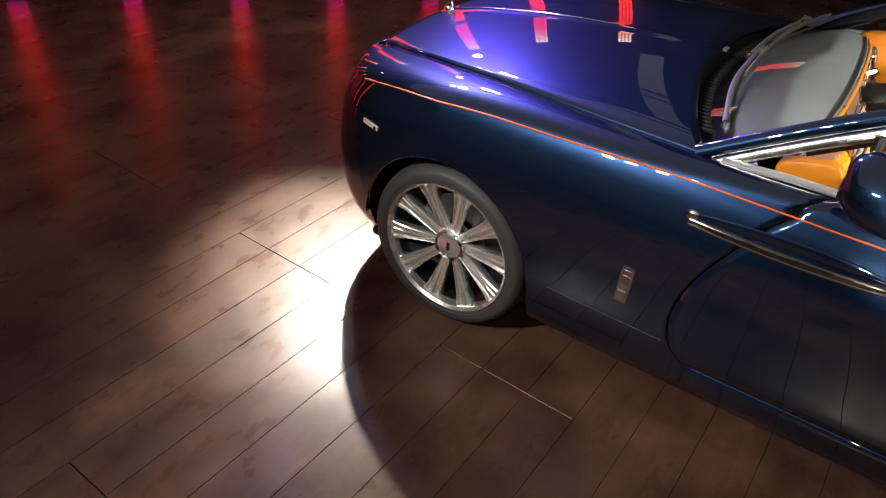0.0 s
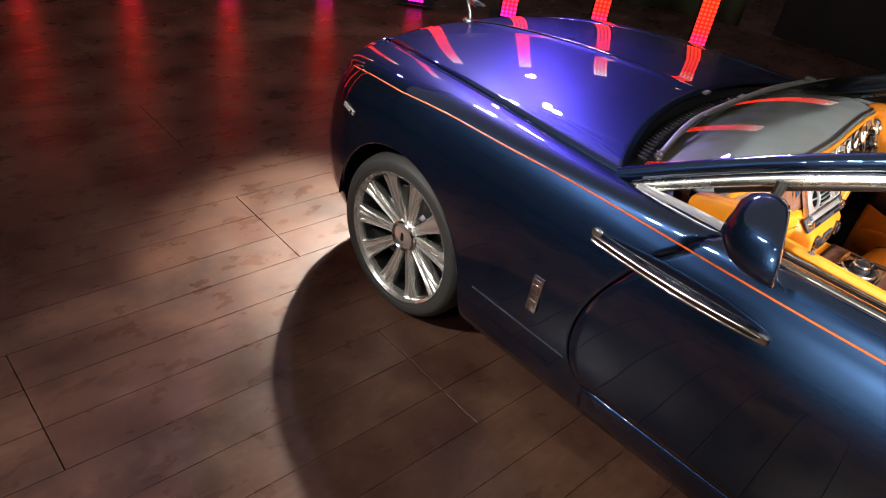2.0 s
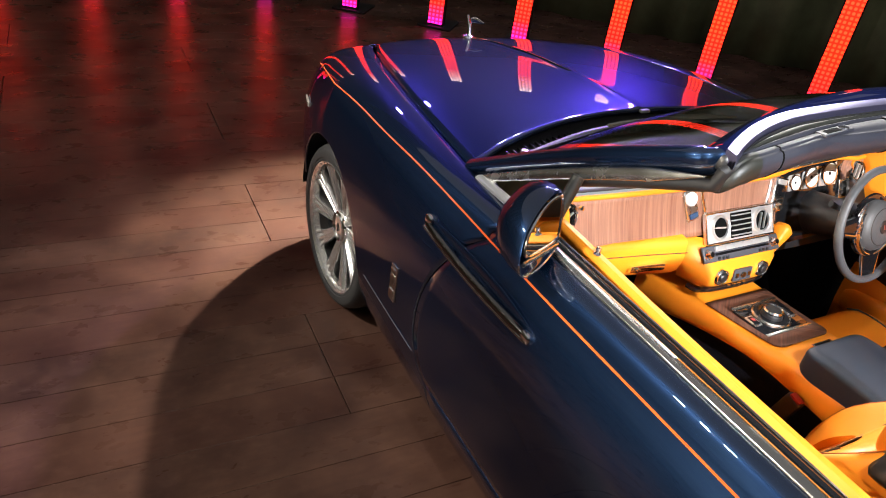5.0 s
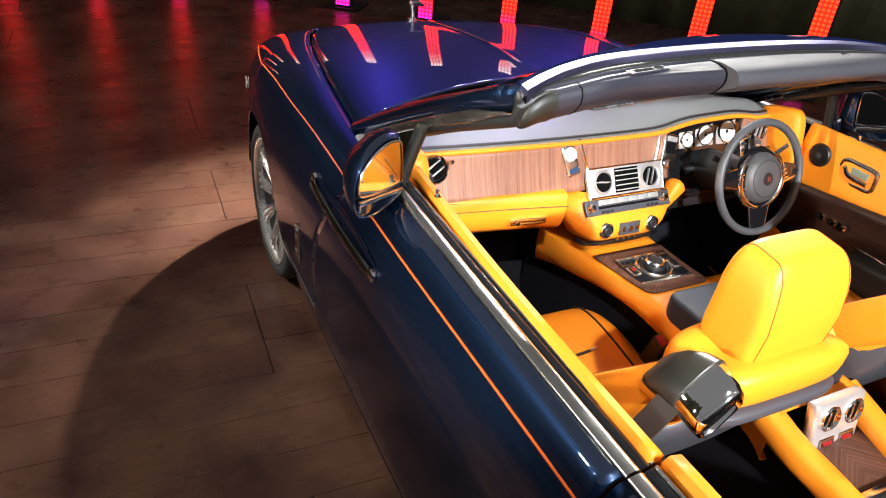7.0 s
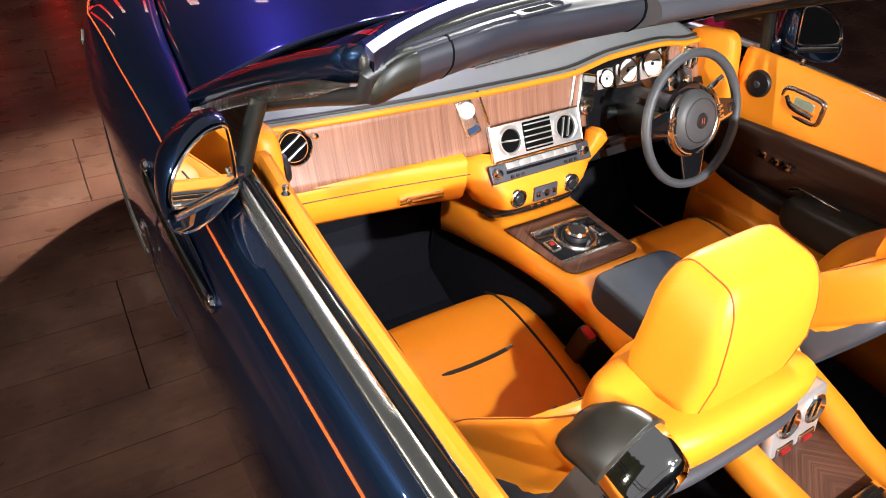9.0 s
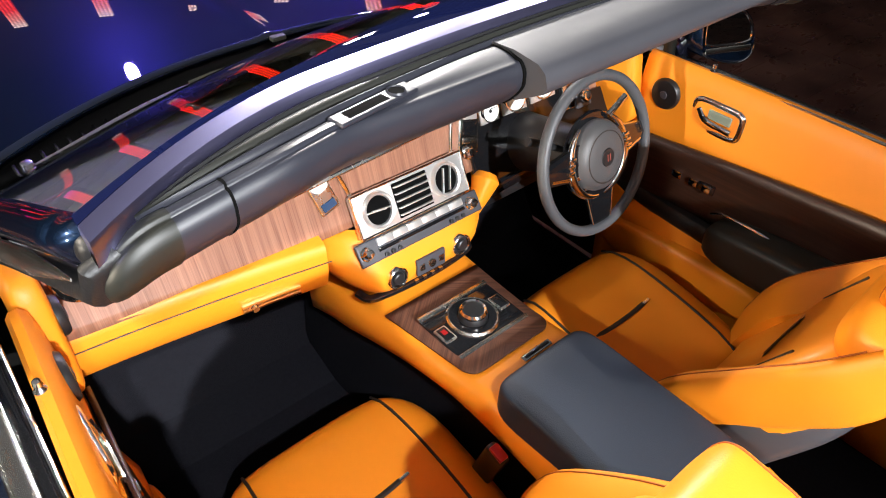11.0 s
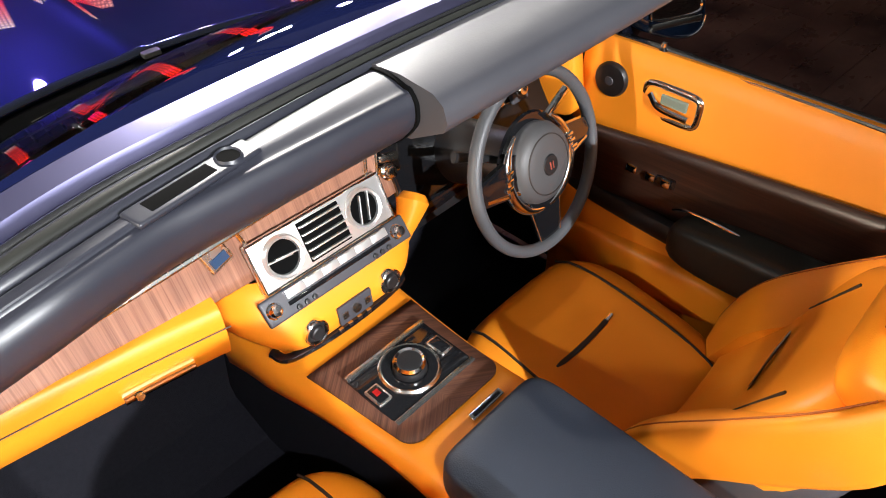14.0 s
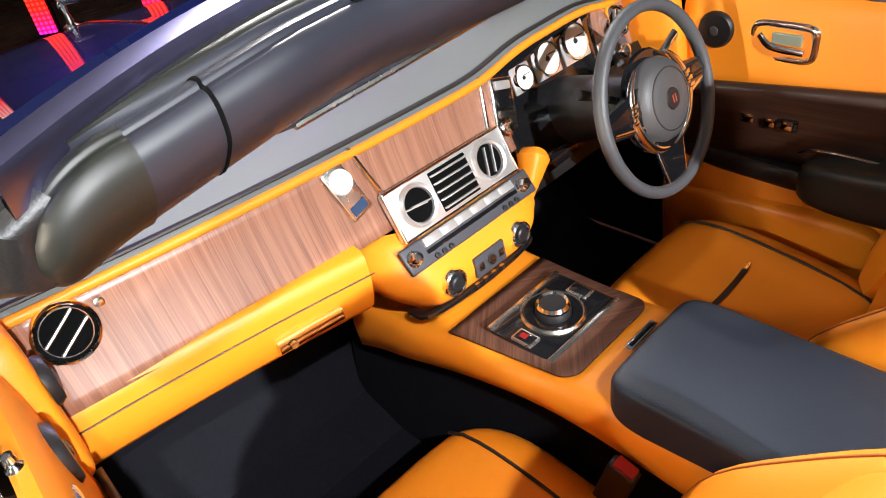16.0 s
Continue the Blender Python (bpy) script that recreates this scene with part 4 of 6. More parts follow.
for side in (-1, 1):
    turn = pose(0, 0, 0, 0, 0, side * -8.6)
    c = Vector((side * 0.365, -1.5455, 1.4435))
    latch = part("latch_plate", box(c.x, c.y, c.z, 0.128, 0.026, 0.006, 0.010, 3, m=turn), HEADER, car, "roof latch plate with dark openings")
    part("latch_slot", box(c.x + 0.014 * side, c.y - 0.0015, c.z + 0.0025, 0.066, 0.016, 0.002, 0.0008, m=turn), VOID, latch)
    hx = side * 0.328
    part("latch_ring", lathe([(0.009, 0.0), (0.0115, 0.0035), (0.0135, 0.0)], pose(hx, -1.5395, c.z + 0.002), 20), HEADER, latch)
    part("latch_hole", lathe([(0, 0.0016), (0.0105, 0.0016)], pose(hx, -1.5395, c.z + 0.002), 20), VOID, latch)
    part("leather_joint", lofted(lambda x: pad(x, 0.0015), [side * 0.572, side * 0.575]), VOID, rail_ob)
    # blunt rubber end of the roll
    rows = []
    for k in range(15):
        t = k / 14
        g = 1.05 * max(0.02, 1 - t ** 5) ** 0.5
        sec = [q + Vector((side * 0.082 * t, -0.004 * t, -0.030 * t * t)) for q in pad(side * 0.634)]
        c = sum(sec, Vector()) / len(sec)
        rows.append([c + (q - c) * g for q in sec])
    part("header_end", grid(rows, close_v=True, cap=True), BLACK_SOFT, car, "black rubber header corner", 70)
    # Added black filler: stands in for a dark hole and hides the cut ends.
    part("corner_hole_fill", blob(side * 0.700, -1.546, 1.404, 0.022, 0.022, 0.020, 0.7, nu=20, nv=14), BLACK, car, "black filler standing in for the dark corner hole")

# wipers: cranked arm and a long blade lying on the foot of the screen
WIPER = material("wiper_rubber", (0.150, 0.155, 0.130), 0.42, bump=0.2, bump_scale=120)
for pivot, elbow, clip, b0, b1 in (((-0.645, -0.820, 1.068), (-0.32, -0.752, 1.100), (0.05, -0.738, 1.106), (-0.29, -0.774, 1.124), (0.34, -0.792, 1.128)),
                                   ((0.06, -0.705, 1.072), (0.34, -0.735, 1.100), (0.56, -0.790, 1.118), (0.20, -0.760, 1.118), (0.70, -0.880, 1.135))):
    arm = part("wiper", sweep(cr([pivot, elbow, clip], 6), oval(0.011, 0.006, 10)), WIPER, car, "grey-black wiper arm with a long blade")
    bl = [Vector(b0).lerp(Vector(b1), k / 12) + Vector((0, 0.010 * math.sin(math.pi * k / 12), 0.004 * math.sin(math.pi * k / 12))) for k in range(13)]
    part("blade", sweep(bl, [(-0.007, -0.006), (0.007, -0.006), (0.006, 0.006), (0.0, 0.010), (-0.006, 0.006)], scales=[0.6] + [1] * 11 + [0.6]), WIPER, arm, "grey-black wiper blade")
    part("blade_clip", box(clip[0], clip[1] - 0.018, clip[2] + 0.012, 0.050, 0.034, 0.018, 0.005, 2), WIPER, arm)
    part("pivot", lathe([(0.0, 0.022), (0.011, 0.020), (0.014, 0.0)], pose(*pivot), 14), BRIGHT, arm)
part("washer_jet", box(0.01, -0.628, 1.098, 0.040, 0.020, 0.012, 0.004, 2), WIPER, car)

# mascot on the nose, a plain leaning winged form
o = bmesh.new()
lathe([(0.0, 0.0), (0.030, 0.0), (0.026, 0.010), (0.012, 0.016), (0.010, 0.03), (0.0, 0.03)], pose(0, 0.665, 0.972), 16, bm=o)
sweep([(0, 0.655, 0.99), (0, 0.662, 1.02), (0, 0.678, 1.05), (0, 0.698, 1.075)], oval(0.013, 0.010, 10), up=(0, 1, 0), scales=[1.1, 0.8, 1.0, 0.6], bm=o)
for s in (-1, 1):
    sweep([(0, 0.675, 1.058), (s * 0.018, 0.645, 1.066), (s * 0.036, 0.60, 1.062)], oval(0.004, 0.013, 8), scales=[0.8, 1.1, 0.4], bm=o)
part("mascot", o, CHROME, car, "small polished metal mascot")

# tail: boot and tonneau, closing the body behind the cabin
deck = []
for k in range(17):
    y = -2.95 - 1.37 * k / 16
    xg = lerp(GROOVE_X, y)
    deck.append([Vector((xg * u, y, lerp(GROOVE_Z, y) + 0.045 * (1 - u * u))) for u in [-1 + 2 * i / 24 for i in range(25)]])
solidify(part("tonneau_deck", grid(deck), PAINT, car, "dark blue rear deck", 50), 0.012)
under = bmesh.new()
box(0, -1.75, 0.235, 1.72, 4.4, 0.05, 0.02, bm=under)
part("underbody", under, BLACK, car)


# ---------------------------------------------------------------- wheels
def build_wheel():
    """A wheel about its own centre, axle along x, outer face to -x."""
    R = Matrix.Rotation(radians(-90), 4, "Y")
    tyre_prof = [(0.285, 0.114), (0.292, 0.122), (0.300, 0.1225), (0.302, 0.1255), (0.318, 0.127), (0.334, 0.124), (0.336, 0.1225), (0.348, 0.112), (0.356, 0.096), (0.3595, 0.078), (0.3600, 0.062), (0.353, 0.060), (0.353, 0.052), (0.3605, 0.050), (0.361, 0.018), (0.353, 0.016), (0.353, 0.008), (0.361, 0.006), (0.361, -0.03), (0.359, -0.085), (0.350, -0.112), (0.330, -0.126), (0.285, -0.118)]
    tb = lathe(tyre_prof, R, 64)
    wheel = part("wheel", tb, RUBBER, car, "black tyre on a polished ten-spoke alloy wheel")
    rim = lathe([(0.262, -0.11), (0.262, 0.02), (0.270, 0.09), (0.274, 0.112), (0.286, 0.122), (0.288, 0.116), (0.284, 0.10)], R, 64)
    part("rim", rim, ALLOY, wheel, "polished alloy rim")
    part("wheel_barrel", lathe([(0.258, -0.10), (0.256, 0.0), (0.262, 0.085)], R, 48), DISC, wheel)
    part("brake_disc", lathe([(0.09, -0.02), (0.195, -0.02), (0.195, 0.0), (0.09, 0.0)], R, 40), DISC, wheel)
    hub = lathe([(0.0, 0.088), (0.030, 0.089), (0.050, 0.086), (0.062, 0.078), (0.070, 0.070), (0.078, 0.060), (0.080, 0.02)], R, 40)
    part("hub_cap", hub, ALLOY, wheel, "brown-grey polished hub cap")
    part("hub_ring", lathe([(0.056, 0.086), (0.062, 0.092), (0.068, 0.086), (0.066, 0.076)], R, 40), CHROME, wheel)
    mono = bmesh.new()
    for z in (-0.009, 0.009):
        box(-0.0905, 0, z, 0.004, 0.012, 0.020, 0.001, bm=mono)
    part("hub_mark", mono, BLACK, wheel)
    caliper = box(0.02, -0.16, 0.06, 0.07, 0.10, 0.17, 0.02, 3, m=pose(0, 0, 0, -20, 0, 0))
    part("caliper", caliper, BLACK, wheel, "black brake caliper")
    studs = bmesh.new()
    for i in range(40):
        a = 2 * math.pi * i / 40
        lathe([(0.0, 0.004), (0.003, 0.003), (0.004, 0.0)], R @ pose(0.279 * math.cos(a), 0.279 * math.sin(a), 0.117), 8, bm=studs)
    tagged(part("rim_studs", studs, CHROME, wheel), "small bright rim studs", kind="stuff")
    for i in range(10):
        rows = []
        for k in range(11):
            t = k / 10
            r = 0.062 + 0.208 * t
            half = 0.020 + 0.022 * t ** 1.2 + 0.008 * max(0, t - 0.8) * 5
            face = 0.074 + 0.030 * t ** 1.6 + 0.004 * math.sin(math.pi * t)
            ribs = ((-1, -0.020), (-0.92, -0.004), (-0.78, 0), (-0.62, -0.003), (-0.46, -0.010), (-0.28, -0.009), (-0.16, -0.002), (0, 0), (0.16, -0.002), (0.28, -0.009), (0.46, -0.010), (0.62, -0.003), (0.78, 0), (0.92, -0.004), (1, -0.020))
            rows.append([(u * half, r, face + h) for u, h in ribs] + [(0.7 * half, r, face - 0.045), (-0.7 * half, r, face - 0.045)])
        sp = grid(rows, close_v=True, cap=True)
        bmesh.ops.transform(sp, matrix=R @ Matrix.Rotation(radians(36 * i + 6), 4, "Z"), verts=sp.verts)
        part("spoke", sp, ALLOY, wheel)
    return wheel


front_left = build_wheel()
front_left.matrix_basis = pose(-0.812, FRONT_AXLE, AXLE_Z)
copy_thing(front_left, pose(0.812, FRONT_AXLE, AXLE_Z, 0, 0, 180))
copy_thing(front_left, pose(-0.812, REAR_AXLE, AXLE_Z))
copy_thing(front_left, pose(0.812, REAR_AXLE, AXLE_Z, 0, 0, 180))

# ---------------------------------------------------------------- cabin tub, doors' inner trim
tub = bmesh.new()
box(0, -1.65, 0.275, 1.56, 1.95, 0.03, 0.01, bm=tub)
cabin_floor = part("cabin_floor", tub, CARPET, car, "black carpet of the cabin floor")
part("bulkhead", grid([[(x, y, z) for x in (-0.78, -0.4, 0, 0.4, 0.78)] for y, z in ((-1.02, 0.85), (-0.86, 0.70), (-0.80, 0.50), (-0.92, 0.33), (-1.05, 0.292))]), CARPET, car)
part("rear_bulkhead", box(0, -2.98, 0.66, 1.60, 0.04, 0.74, 0.01), NAVY, car)


def inner_door(side):
    flip = (lambda b: b) if side < 0 else mirrored
    y0, y1 = -1.205, -2.262
    ys = [y0 + (y1 - y0) * i / 30 for i in range(31)]
    def xo(y):
        return lerp([(-2.3, 0.022), (-1.7, 0.012), (-1.2, -0.018)], y)
    prof = [(0.814, 1.056), (0.813, 1.076), (0.806, 1.087), (0.793, 1.088), (0.782, 1.076), (0.776, 1.04), (0.770, 0.98), (0.764, 0.90), (0.760, 0.84)]
    skin = part("door_card", flip(grid([[Vector((-(x + xo(y)), y, z)) for x, z in prof] for y in ys])), ORANGE, door_left if side < 0 else door_right, "bright orange leather door trim")
    solidify(skin, 0.012)
    if side > 0:  # this door's upper edge sits lower and farther out
        skin.location = (0.026, 0.0, -0.014)
    def band_top(y):
        return 0.872 + (y + 1.2) * -0.085
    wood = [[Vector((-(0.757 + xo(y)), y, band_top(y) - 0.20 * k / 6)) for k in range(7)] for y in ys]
    solidify(part("wood_band", flip(grid(wood)), WOOD_DOOR_SHADED, skin, "rosewood door veneer with shade painted into its colour"), 0.010)
    low = [[Vector((-(x + xo(y)), y, z)) for x, z in ((0.762, 0.70), (0.752, 0.665), (0.735, 0.60), (0.735, 0.52), (0.750, 0.40), (0.750, 0.30))] for y in ys]
    solidify(part("lower_trim", flip(grid(low)), ORANGE, skin, "orange leather lower door trim"), 0.010)
    pocket = bmesh.new()
    blob(-0.725, -1.48, 0.545, 0.035, 0.26, 0.065, 0.5, m=pose(0, 0, 0, -3, 0, 0), bm=pocket)
    part("door_pocket", flip(pocket), ORANGE, skin, "padded orange door pocket")
    arm = bmesh.new()
    blob(-0.715, -1.90, 0.725, 0.060, 0.36, 0.065, 0.45, m=pose(0, 0, 0, -4, 0, 1), bm=arm)
    part("door_armrest", flip(arm), BLACK_SOFT, skin, "navy leather door armrest")
    rest = bmesh.new()
    sweep(cr([(-0.752, -1.22, 0.685), (-0.742, -1.40, 0.682), (-0.722, -1.60, 0.690), (-0.712, -1.72, 0.70)], 6), oval(0.022, 0.028, 12, 0.7), bm=rest)
    part("grab_rail", flip(rest), BLACK, skin, "black trim below the veneer")
    cup = bmesh.new()
    sweep(cr([(-0.745, -1.52, 0.742), (-0.735, -1.56, 0.765), (-0.728, -1.66, 0.772), (-0.726, -1.74, 0.765)], 5), oval(0.004, 0.004, 8), bm=cup)
    part("handle_edge", flip(cup), CHROME, skin)
    # chrome pull set in the upper trim
    pc = Vector((-0.764, -1.438, 0.985))
    ring = [pc + Vector((-0.007, a, b)) for a, b in oval(0.068, 0.038, 40, 0.36)]
    pull = part("door_pull", flip(sweep(ring, oval(0.009, 0.007, 10), up=(1, 0, 0), closed=True)), CHROME, skin, "chrome door pull in a rounded bezel")
    dish = [[pc + Vector((d, a * g, b * g)) for a, b in oval(0.066, 0.036, 40, 0.36)] for g, d in ((1.0, 0.0), (0.92, -0.008), (0.70, -0.013), (0.04, -0.015))]
    part("pull_dish", flip(grid(dish, close_v=True)), CHROME, pull)
    part("reflector", flip(box(pc.x - 0.004, pc.y - 0.008, pc.z + 0.008, 0.008, 0.066, 0.026, 0.010, 3)), GREEN_GLASS, pull)
    lever = sweep(cr([pc + Vector((0.000, 0.052, 0.012)), pc + Vector((0.006, 0.02, -0.010)), pc + Vector((0.004, -0.05, -0.016))], 6), oval(0.006, 0.008, 8))
    part("lever", flip(lever), CHROME, pull)
    # loudspeakers
    for yy, zz, r in ((-1.285, 0.995, 0.043), (-1.165, 1.010, 0.036)):
        sp = lathe([(0.0, 0.010), (r * 0.5, 0.010), (r * 0.9, 0.008), (r, 0.002), (r * 1.02, -0.006)], Matrix.Translation((-0.760 if yy < -1.2 else -0.726, yy, zz)) @ Matrix(((0, 0, 1, 0), (1, 0, 0, 0), (0, 1, 0, 0), (0, 0, 0, 1))), 32)
        spk = part("speaker", flip(sp), BLACK, skin, "round dark speaker grille")
        part("speaker_cap", flip(lathe([(0, 0.013), (0.010, 0.012), (0.012, 0.008)], Matrix.Translation((-0.760 if yy < -1.2 else -0.726, yy, zz)) @ Matrix(((0, 0, 1, 0), (1, 0, 0, 0), (0, 1, 0, 0), (0, 0, 0, 1))), 18)), GREY, spk)
    # locking pin and switches
    part("lock_pin", flip(lathe([(0.0, 0.020), (0.006, 0.018), (0.007, 0.010), (0.004, 0.006), (0.010, 0.0)], pose(-0.797, -1.378, 1.087), 14)), CHROME, skin)
    part("switch_plate", flip(box(-0.752, -1.440, 0.805, 0.012, 0.135, 0.030, 0.004)), GLOSSBLACK, skin)
    for k, (dy, w) in enumerate(((-1.394, 0.030), (-1.446, 0.026), (-1.486, 0.026))):
        part("window_switch", flip(box(-0.743, dy, 0.805, 0.012, w, 0.022, 0.005, 2)), CHROME, skin)
    # rear side trim, continuing the belt
    ys2 = [-2.275 - 0.70 * i / 16 for i in range(17)]
    prof2 = [(0.820, 1.060), (0.818, 1.080), (0.806, 1.089), (0.78, 1.082), (0.762, 1.05), (0.756, 0.9), (0.752, 0.6), (0.752, 0.30)]
    solidify(part("rear_side_trim", flip(grid([[Vector((-x, y, z)) for x, z in prof2] for y in ys2])), ORANGE, car, "orange leather rear side trim"), 0.012)
    return skin


inner_door(-1)
inner_door(1)

# ---------------------------------------------------------------- dashboard
def ydash(x):
    return -1.062 - 0.042 * (1 - (x / 0.72) ** 2)


def ztop(x):
    return 1.056 + 0.026 * math.exp(-((x - 0.42) / 0.20) ** 4)


DX = [-0.735 + 1.47 * i / 60 for i in range(61)]
pad_rows = []
for x in DX:
    yb = -0.71 - 0.16 * (x / 0.79) ** 2
    row = []
    for k in range(13):
        t = k / 12
        y = ydash(x) + 0.012 + (yb - ydash(x)) * t
        row.append(Vector((x, y, ztop(x) + 0.004 + 0.020 * math.sin(math.pi * min(1, t * 1.15)) - 0.012 * t)))
    pad_rows.append([Vector((x, ydash(x) + 0.004, ztop(x) - 0.010)), Vector((x, ydash(x) - 0.001, ztop(x) + 0.001))] + row)
dash = part("dashboard", grid(pad_rows), material("dash_top_leather", (0.200, 0.210, 0.205), 0.42, spread=0.10, scale=7, bump=0.35, bump_scale=420, rough_spread=0.05), car, "slate-blue leather dashboard top")
solidify(dash, 0.008)
part("dash_seam", sweep([Vector((x, ydash(x) + 0.016, ztop(x) + 0.0085)) for x in DX], oval(0.0065, 0.004, 8)), STITCH, dash)
part("dash_piping", sweep([Vector((x, ydash(x) - 0.004, ztop(x) - 0.004)) for x in DX], oval(0.008, 0.0085, 10)), ORANGE, dash, "thin orange leather edge")


def fascia(x0, x1, ztop_of, zbot_of, mat, name, label, lift=0.0, n=24):
    rows = []
    for i in range(n + 1):
        x = x0 + (x1 - x0) * i / n
        a, b = ztop_of(x), zbot_of(x)
        rows.append([Vector((x, ydash(x) - 0.006 - lift - 0.055 * ((1.05 - z) / 0.15) ** 1.3 if z < 1.05 else ydash(x) - 0.006 - lift, z)) for z in [a + (b - a) * k / 8 for k in range(9)]])
    ob = part(name, grid(rows), mat, dash, label)
    solidify(ob, 0.010)
    return ob


fascia(-0.730, 0.205, lambda x: ztop(x) - 0.006, lambda x: 0.905, WOOD, "wood_fascia", "straight-grained rosewood dashboard veneer", 0.0, 40)
fascia(0.575, 0.730, lambda x: ztop(x) - 0.006, lambda x: 0.90, WOOD, "wood_fascia_end", "rosewood veneer beside the instruments")
fascia(0.205, 0.575, lambda x: ztop(x) - 0.006, lambda x: 0.83, GLOSSBLACK, "instrument_panel", "gloss black instrument panel")


def fpos(x, z, lift=0.0):
    return Vector((x, ydash(x) - 0.006 - lift - (0.055 * ((1.05 - z) / 0.15) ** 1.3 if z < 1.05 else 0), z))


FN = Vector((0, -0.93, 0.36)).normalized()


def round_vent(x, z, r, lift, parent, turn=-24, slats=2, normal=None):
    at = aim(fpos(x, z, lift), normal or FN)
    v = part("air_vent", lathe([(r * 1.04, -0.030), (r * 1.06, 0.006), (r * 1.01, 0.011), (r * 0.95, 0.009), (r * 0.92, 0.003), (r * 0.91, -0.02)], at, 36), CHROME, parent, "round chrome-ringed air vent")
    part("vent_core", lathe([(0.0, -0.004), (r * 0.94, -0.004)], at, 30), VOID, v)
    part("inner_ring", lathe([(r * 0.84, -0.002), (r * 0.82, 0.004), (r * 0.78, 0.004), (r * 0.76, -0.002)], at, 32), CHROME, v)
    for k in range(slats):
        dx = (k - (slats - 1) / 2) * r * 0.55
        b = box(dx, 0, 0.004, r * 0.09, r * 1.45, 0.010, 0.002, m=None)
        bmesh.ops.transform(b, matrix=at @ pose(0, 0, 0, 0, 0, turn), verts=b.verts)
        part("slat", b, SILVER, v)
    return v


round_vent(-0.672, 1.012, 0.043, 0.010, dash, -58)
round_vent(0.648, 1.020, 0.036, 0.022, dash)
at = aim(fpos(0.630, 0.958, 0.022), FN)
lights = part("light_switch", box(0, 0, 0.003, 0.060, 0.066, 0.012, 0.012, 3, m=at), GREY, dash, "dark light-switch panel with a rotary knob")
part("rotary_knob", lathe([(0.0, 0.024), (0.013, 0.023), (0.016, 0.018), (0.017, 0.008)], at, 24), CHROME, lights)
knob_at = aim(fpos(-0.619, 1.028, 0.002), FN)
part("organ_stop", lathe([(0.0, 0.022), (0.007, 0.021), (0.008, 0.015), (0.004, 0.010), (0.006, 0.0)], knob_at, 14), CHROME, dash)
# clock panel and vertical bright blades
for x, w, mat, nm in ((-0.200, 0.050, BRIGHT, "clock_panel"), (-0.150, 0.010, CHROME, "fascia_blade"), (0.158, 0.010, CHROME, "fascia_blade"), (0.212, 0.062, CHROME, "start_panel")):
    hz = 0.105 if "panel" in nm else 0.112
    b = box(0, 0, 0, w, hz, 0.010, 0.005, 3)
    bmesh.ops.transform(b, matrix=aim(fpos(x, 1.002 if nm == "clock_panel" else 0.996 if "panel" in nm else 1.012, 0.004), FN, (15 if x < 0 else -15)), verts=b.verts)
    ob = part(nm, b, mat, dash, "polished metal clock surround" if nm == "clock_panel" else "")
    if nm == "clock_panel":
        part("clock_face", lathe([(0.0, 0.008), (0.018, 0.008), (0.021, 0.010), (0.023, 0.004)], aim(fpos(x - 0.004, 1.020, 0.004), FN), 24), WHITE_FACE, ob)
        c2 = box(0, -0.036, 0.006, 0.034, 0.018, 0.004, 0.002)
        bmesh.ops.transform(c2, matrix=aim(fpos(x, 1.002, 0.004), FN, 15), verts=c2.verts)
        part("clock_lens", c2, material("blue_lens", (0.03, 0.06, 0.12), 0.1), ob)
    if nm == "start_panel":
        for dz, h, m2 in ((0.036, 0.018, SILVER), (0.006, 0.034, GLOSSBLACK), (-0.022, 0.014, SATIN)):
            c2 = box(0, dz, 0.006, 0.042, h, 0.006, 0.004, 2)
            bmesh.ops.transform(c2, matrix=aim(fpos(x, 0.996, 0.004), FN, -15), verts=c2.verts)
            part("start_button", c2, m2, ob)
        part("start_knob", lathe([(0, 0.020), (0.010, 0.019), (0.013, 0.014), (0.014, 0.006), (0.018, 0.004)], aim(fpos(x - 0.014, 0.953, 0.006), FN), 24), CHROME, ob, "round chrome start button")
# dials
for x, r in ((0.287, 0.027), (0.376, 0.037), (0.486, 0.041)):
    at = aim(fpos(x, 1.018 + 0.008 * (r > 0.03), 0.002), FN)
    d = part("dial", lathe([(0.0, 0.006), (r * 0.86, 0.006), (r * 0.9, 0.012), (r, 0.012), (r * 1.04, 0.002)], at, 36), CHROME, dash, "white-faced dial in a chrome ring")
    pb = box(0, 0, 0.001, r * 2.25, r * 2.1, 0.006, 0.006, 2)
    bmesh.ops.transform(pb, matrix=at, verts=pb.verts)
    part("dial_plate", pb, SILVER, d)
    part("dial_face", lathe([(0.0, 0.0085), (r * 0.86, 0.0085)], at, 30), WHITE_FACE, d)
    part("dial_hub", lathe([(0.0, 0.012), (r * 0.14, 0.011), (r * 0.16, 0.008)], at, 18), BLACK, d)
    nd = box(0.35 * r, 0.2 * r, 0.010, r * 0.8, r * 0.06, 0.001, 0)
    bmesh.ops.transform(nd, matrix=at, verts=nd.verts)
    part("needle", nd, BLACK, d)
sw = aim(fpos(0.600, 0.960, 0.004), FN)
b = box(0, 0, 0, 0.062, 0.070, 0.008, 0.02, 4)
bmesh.ops.transform(b, matrix=sw, verts=b.verts)
lamp_panel = part("lamp_switch_panel", b, SATIN, dash, "oval metal lamp switch panel")
for i in range(3):
    for j in range(2):
        b = lathe([(0, 0.010), (0.006, 0.009), (0.007, 0.003)], sw @ pose(-0.018 + 0.018 * i, -0.012 + 0.024 * j, 0), 12)
        part("lamp_switch", b, BLACK, lamp_panel)

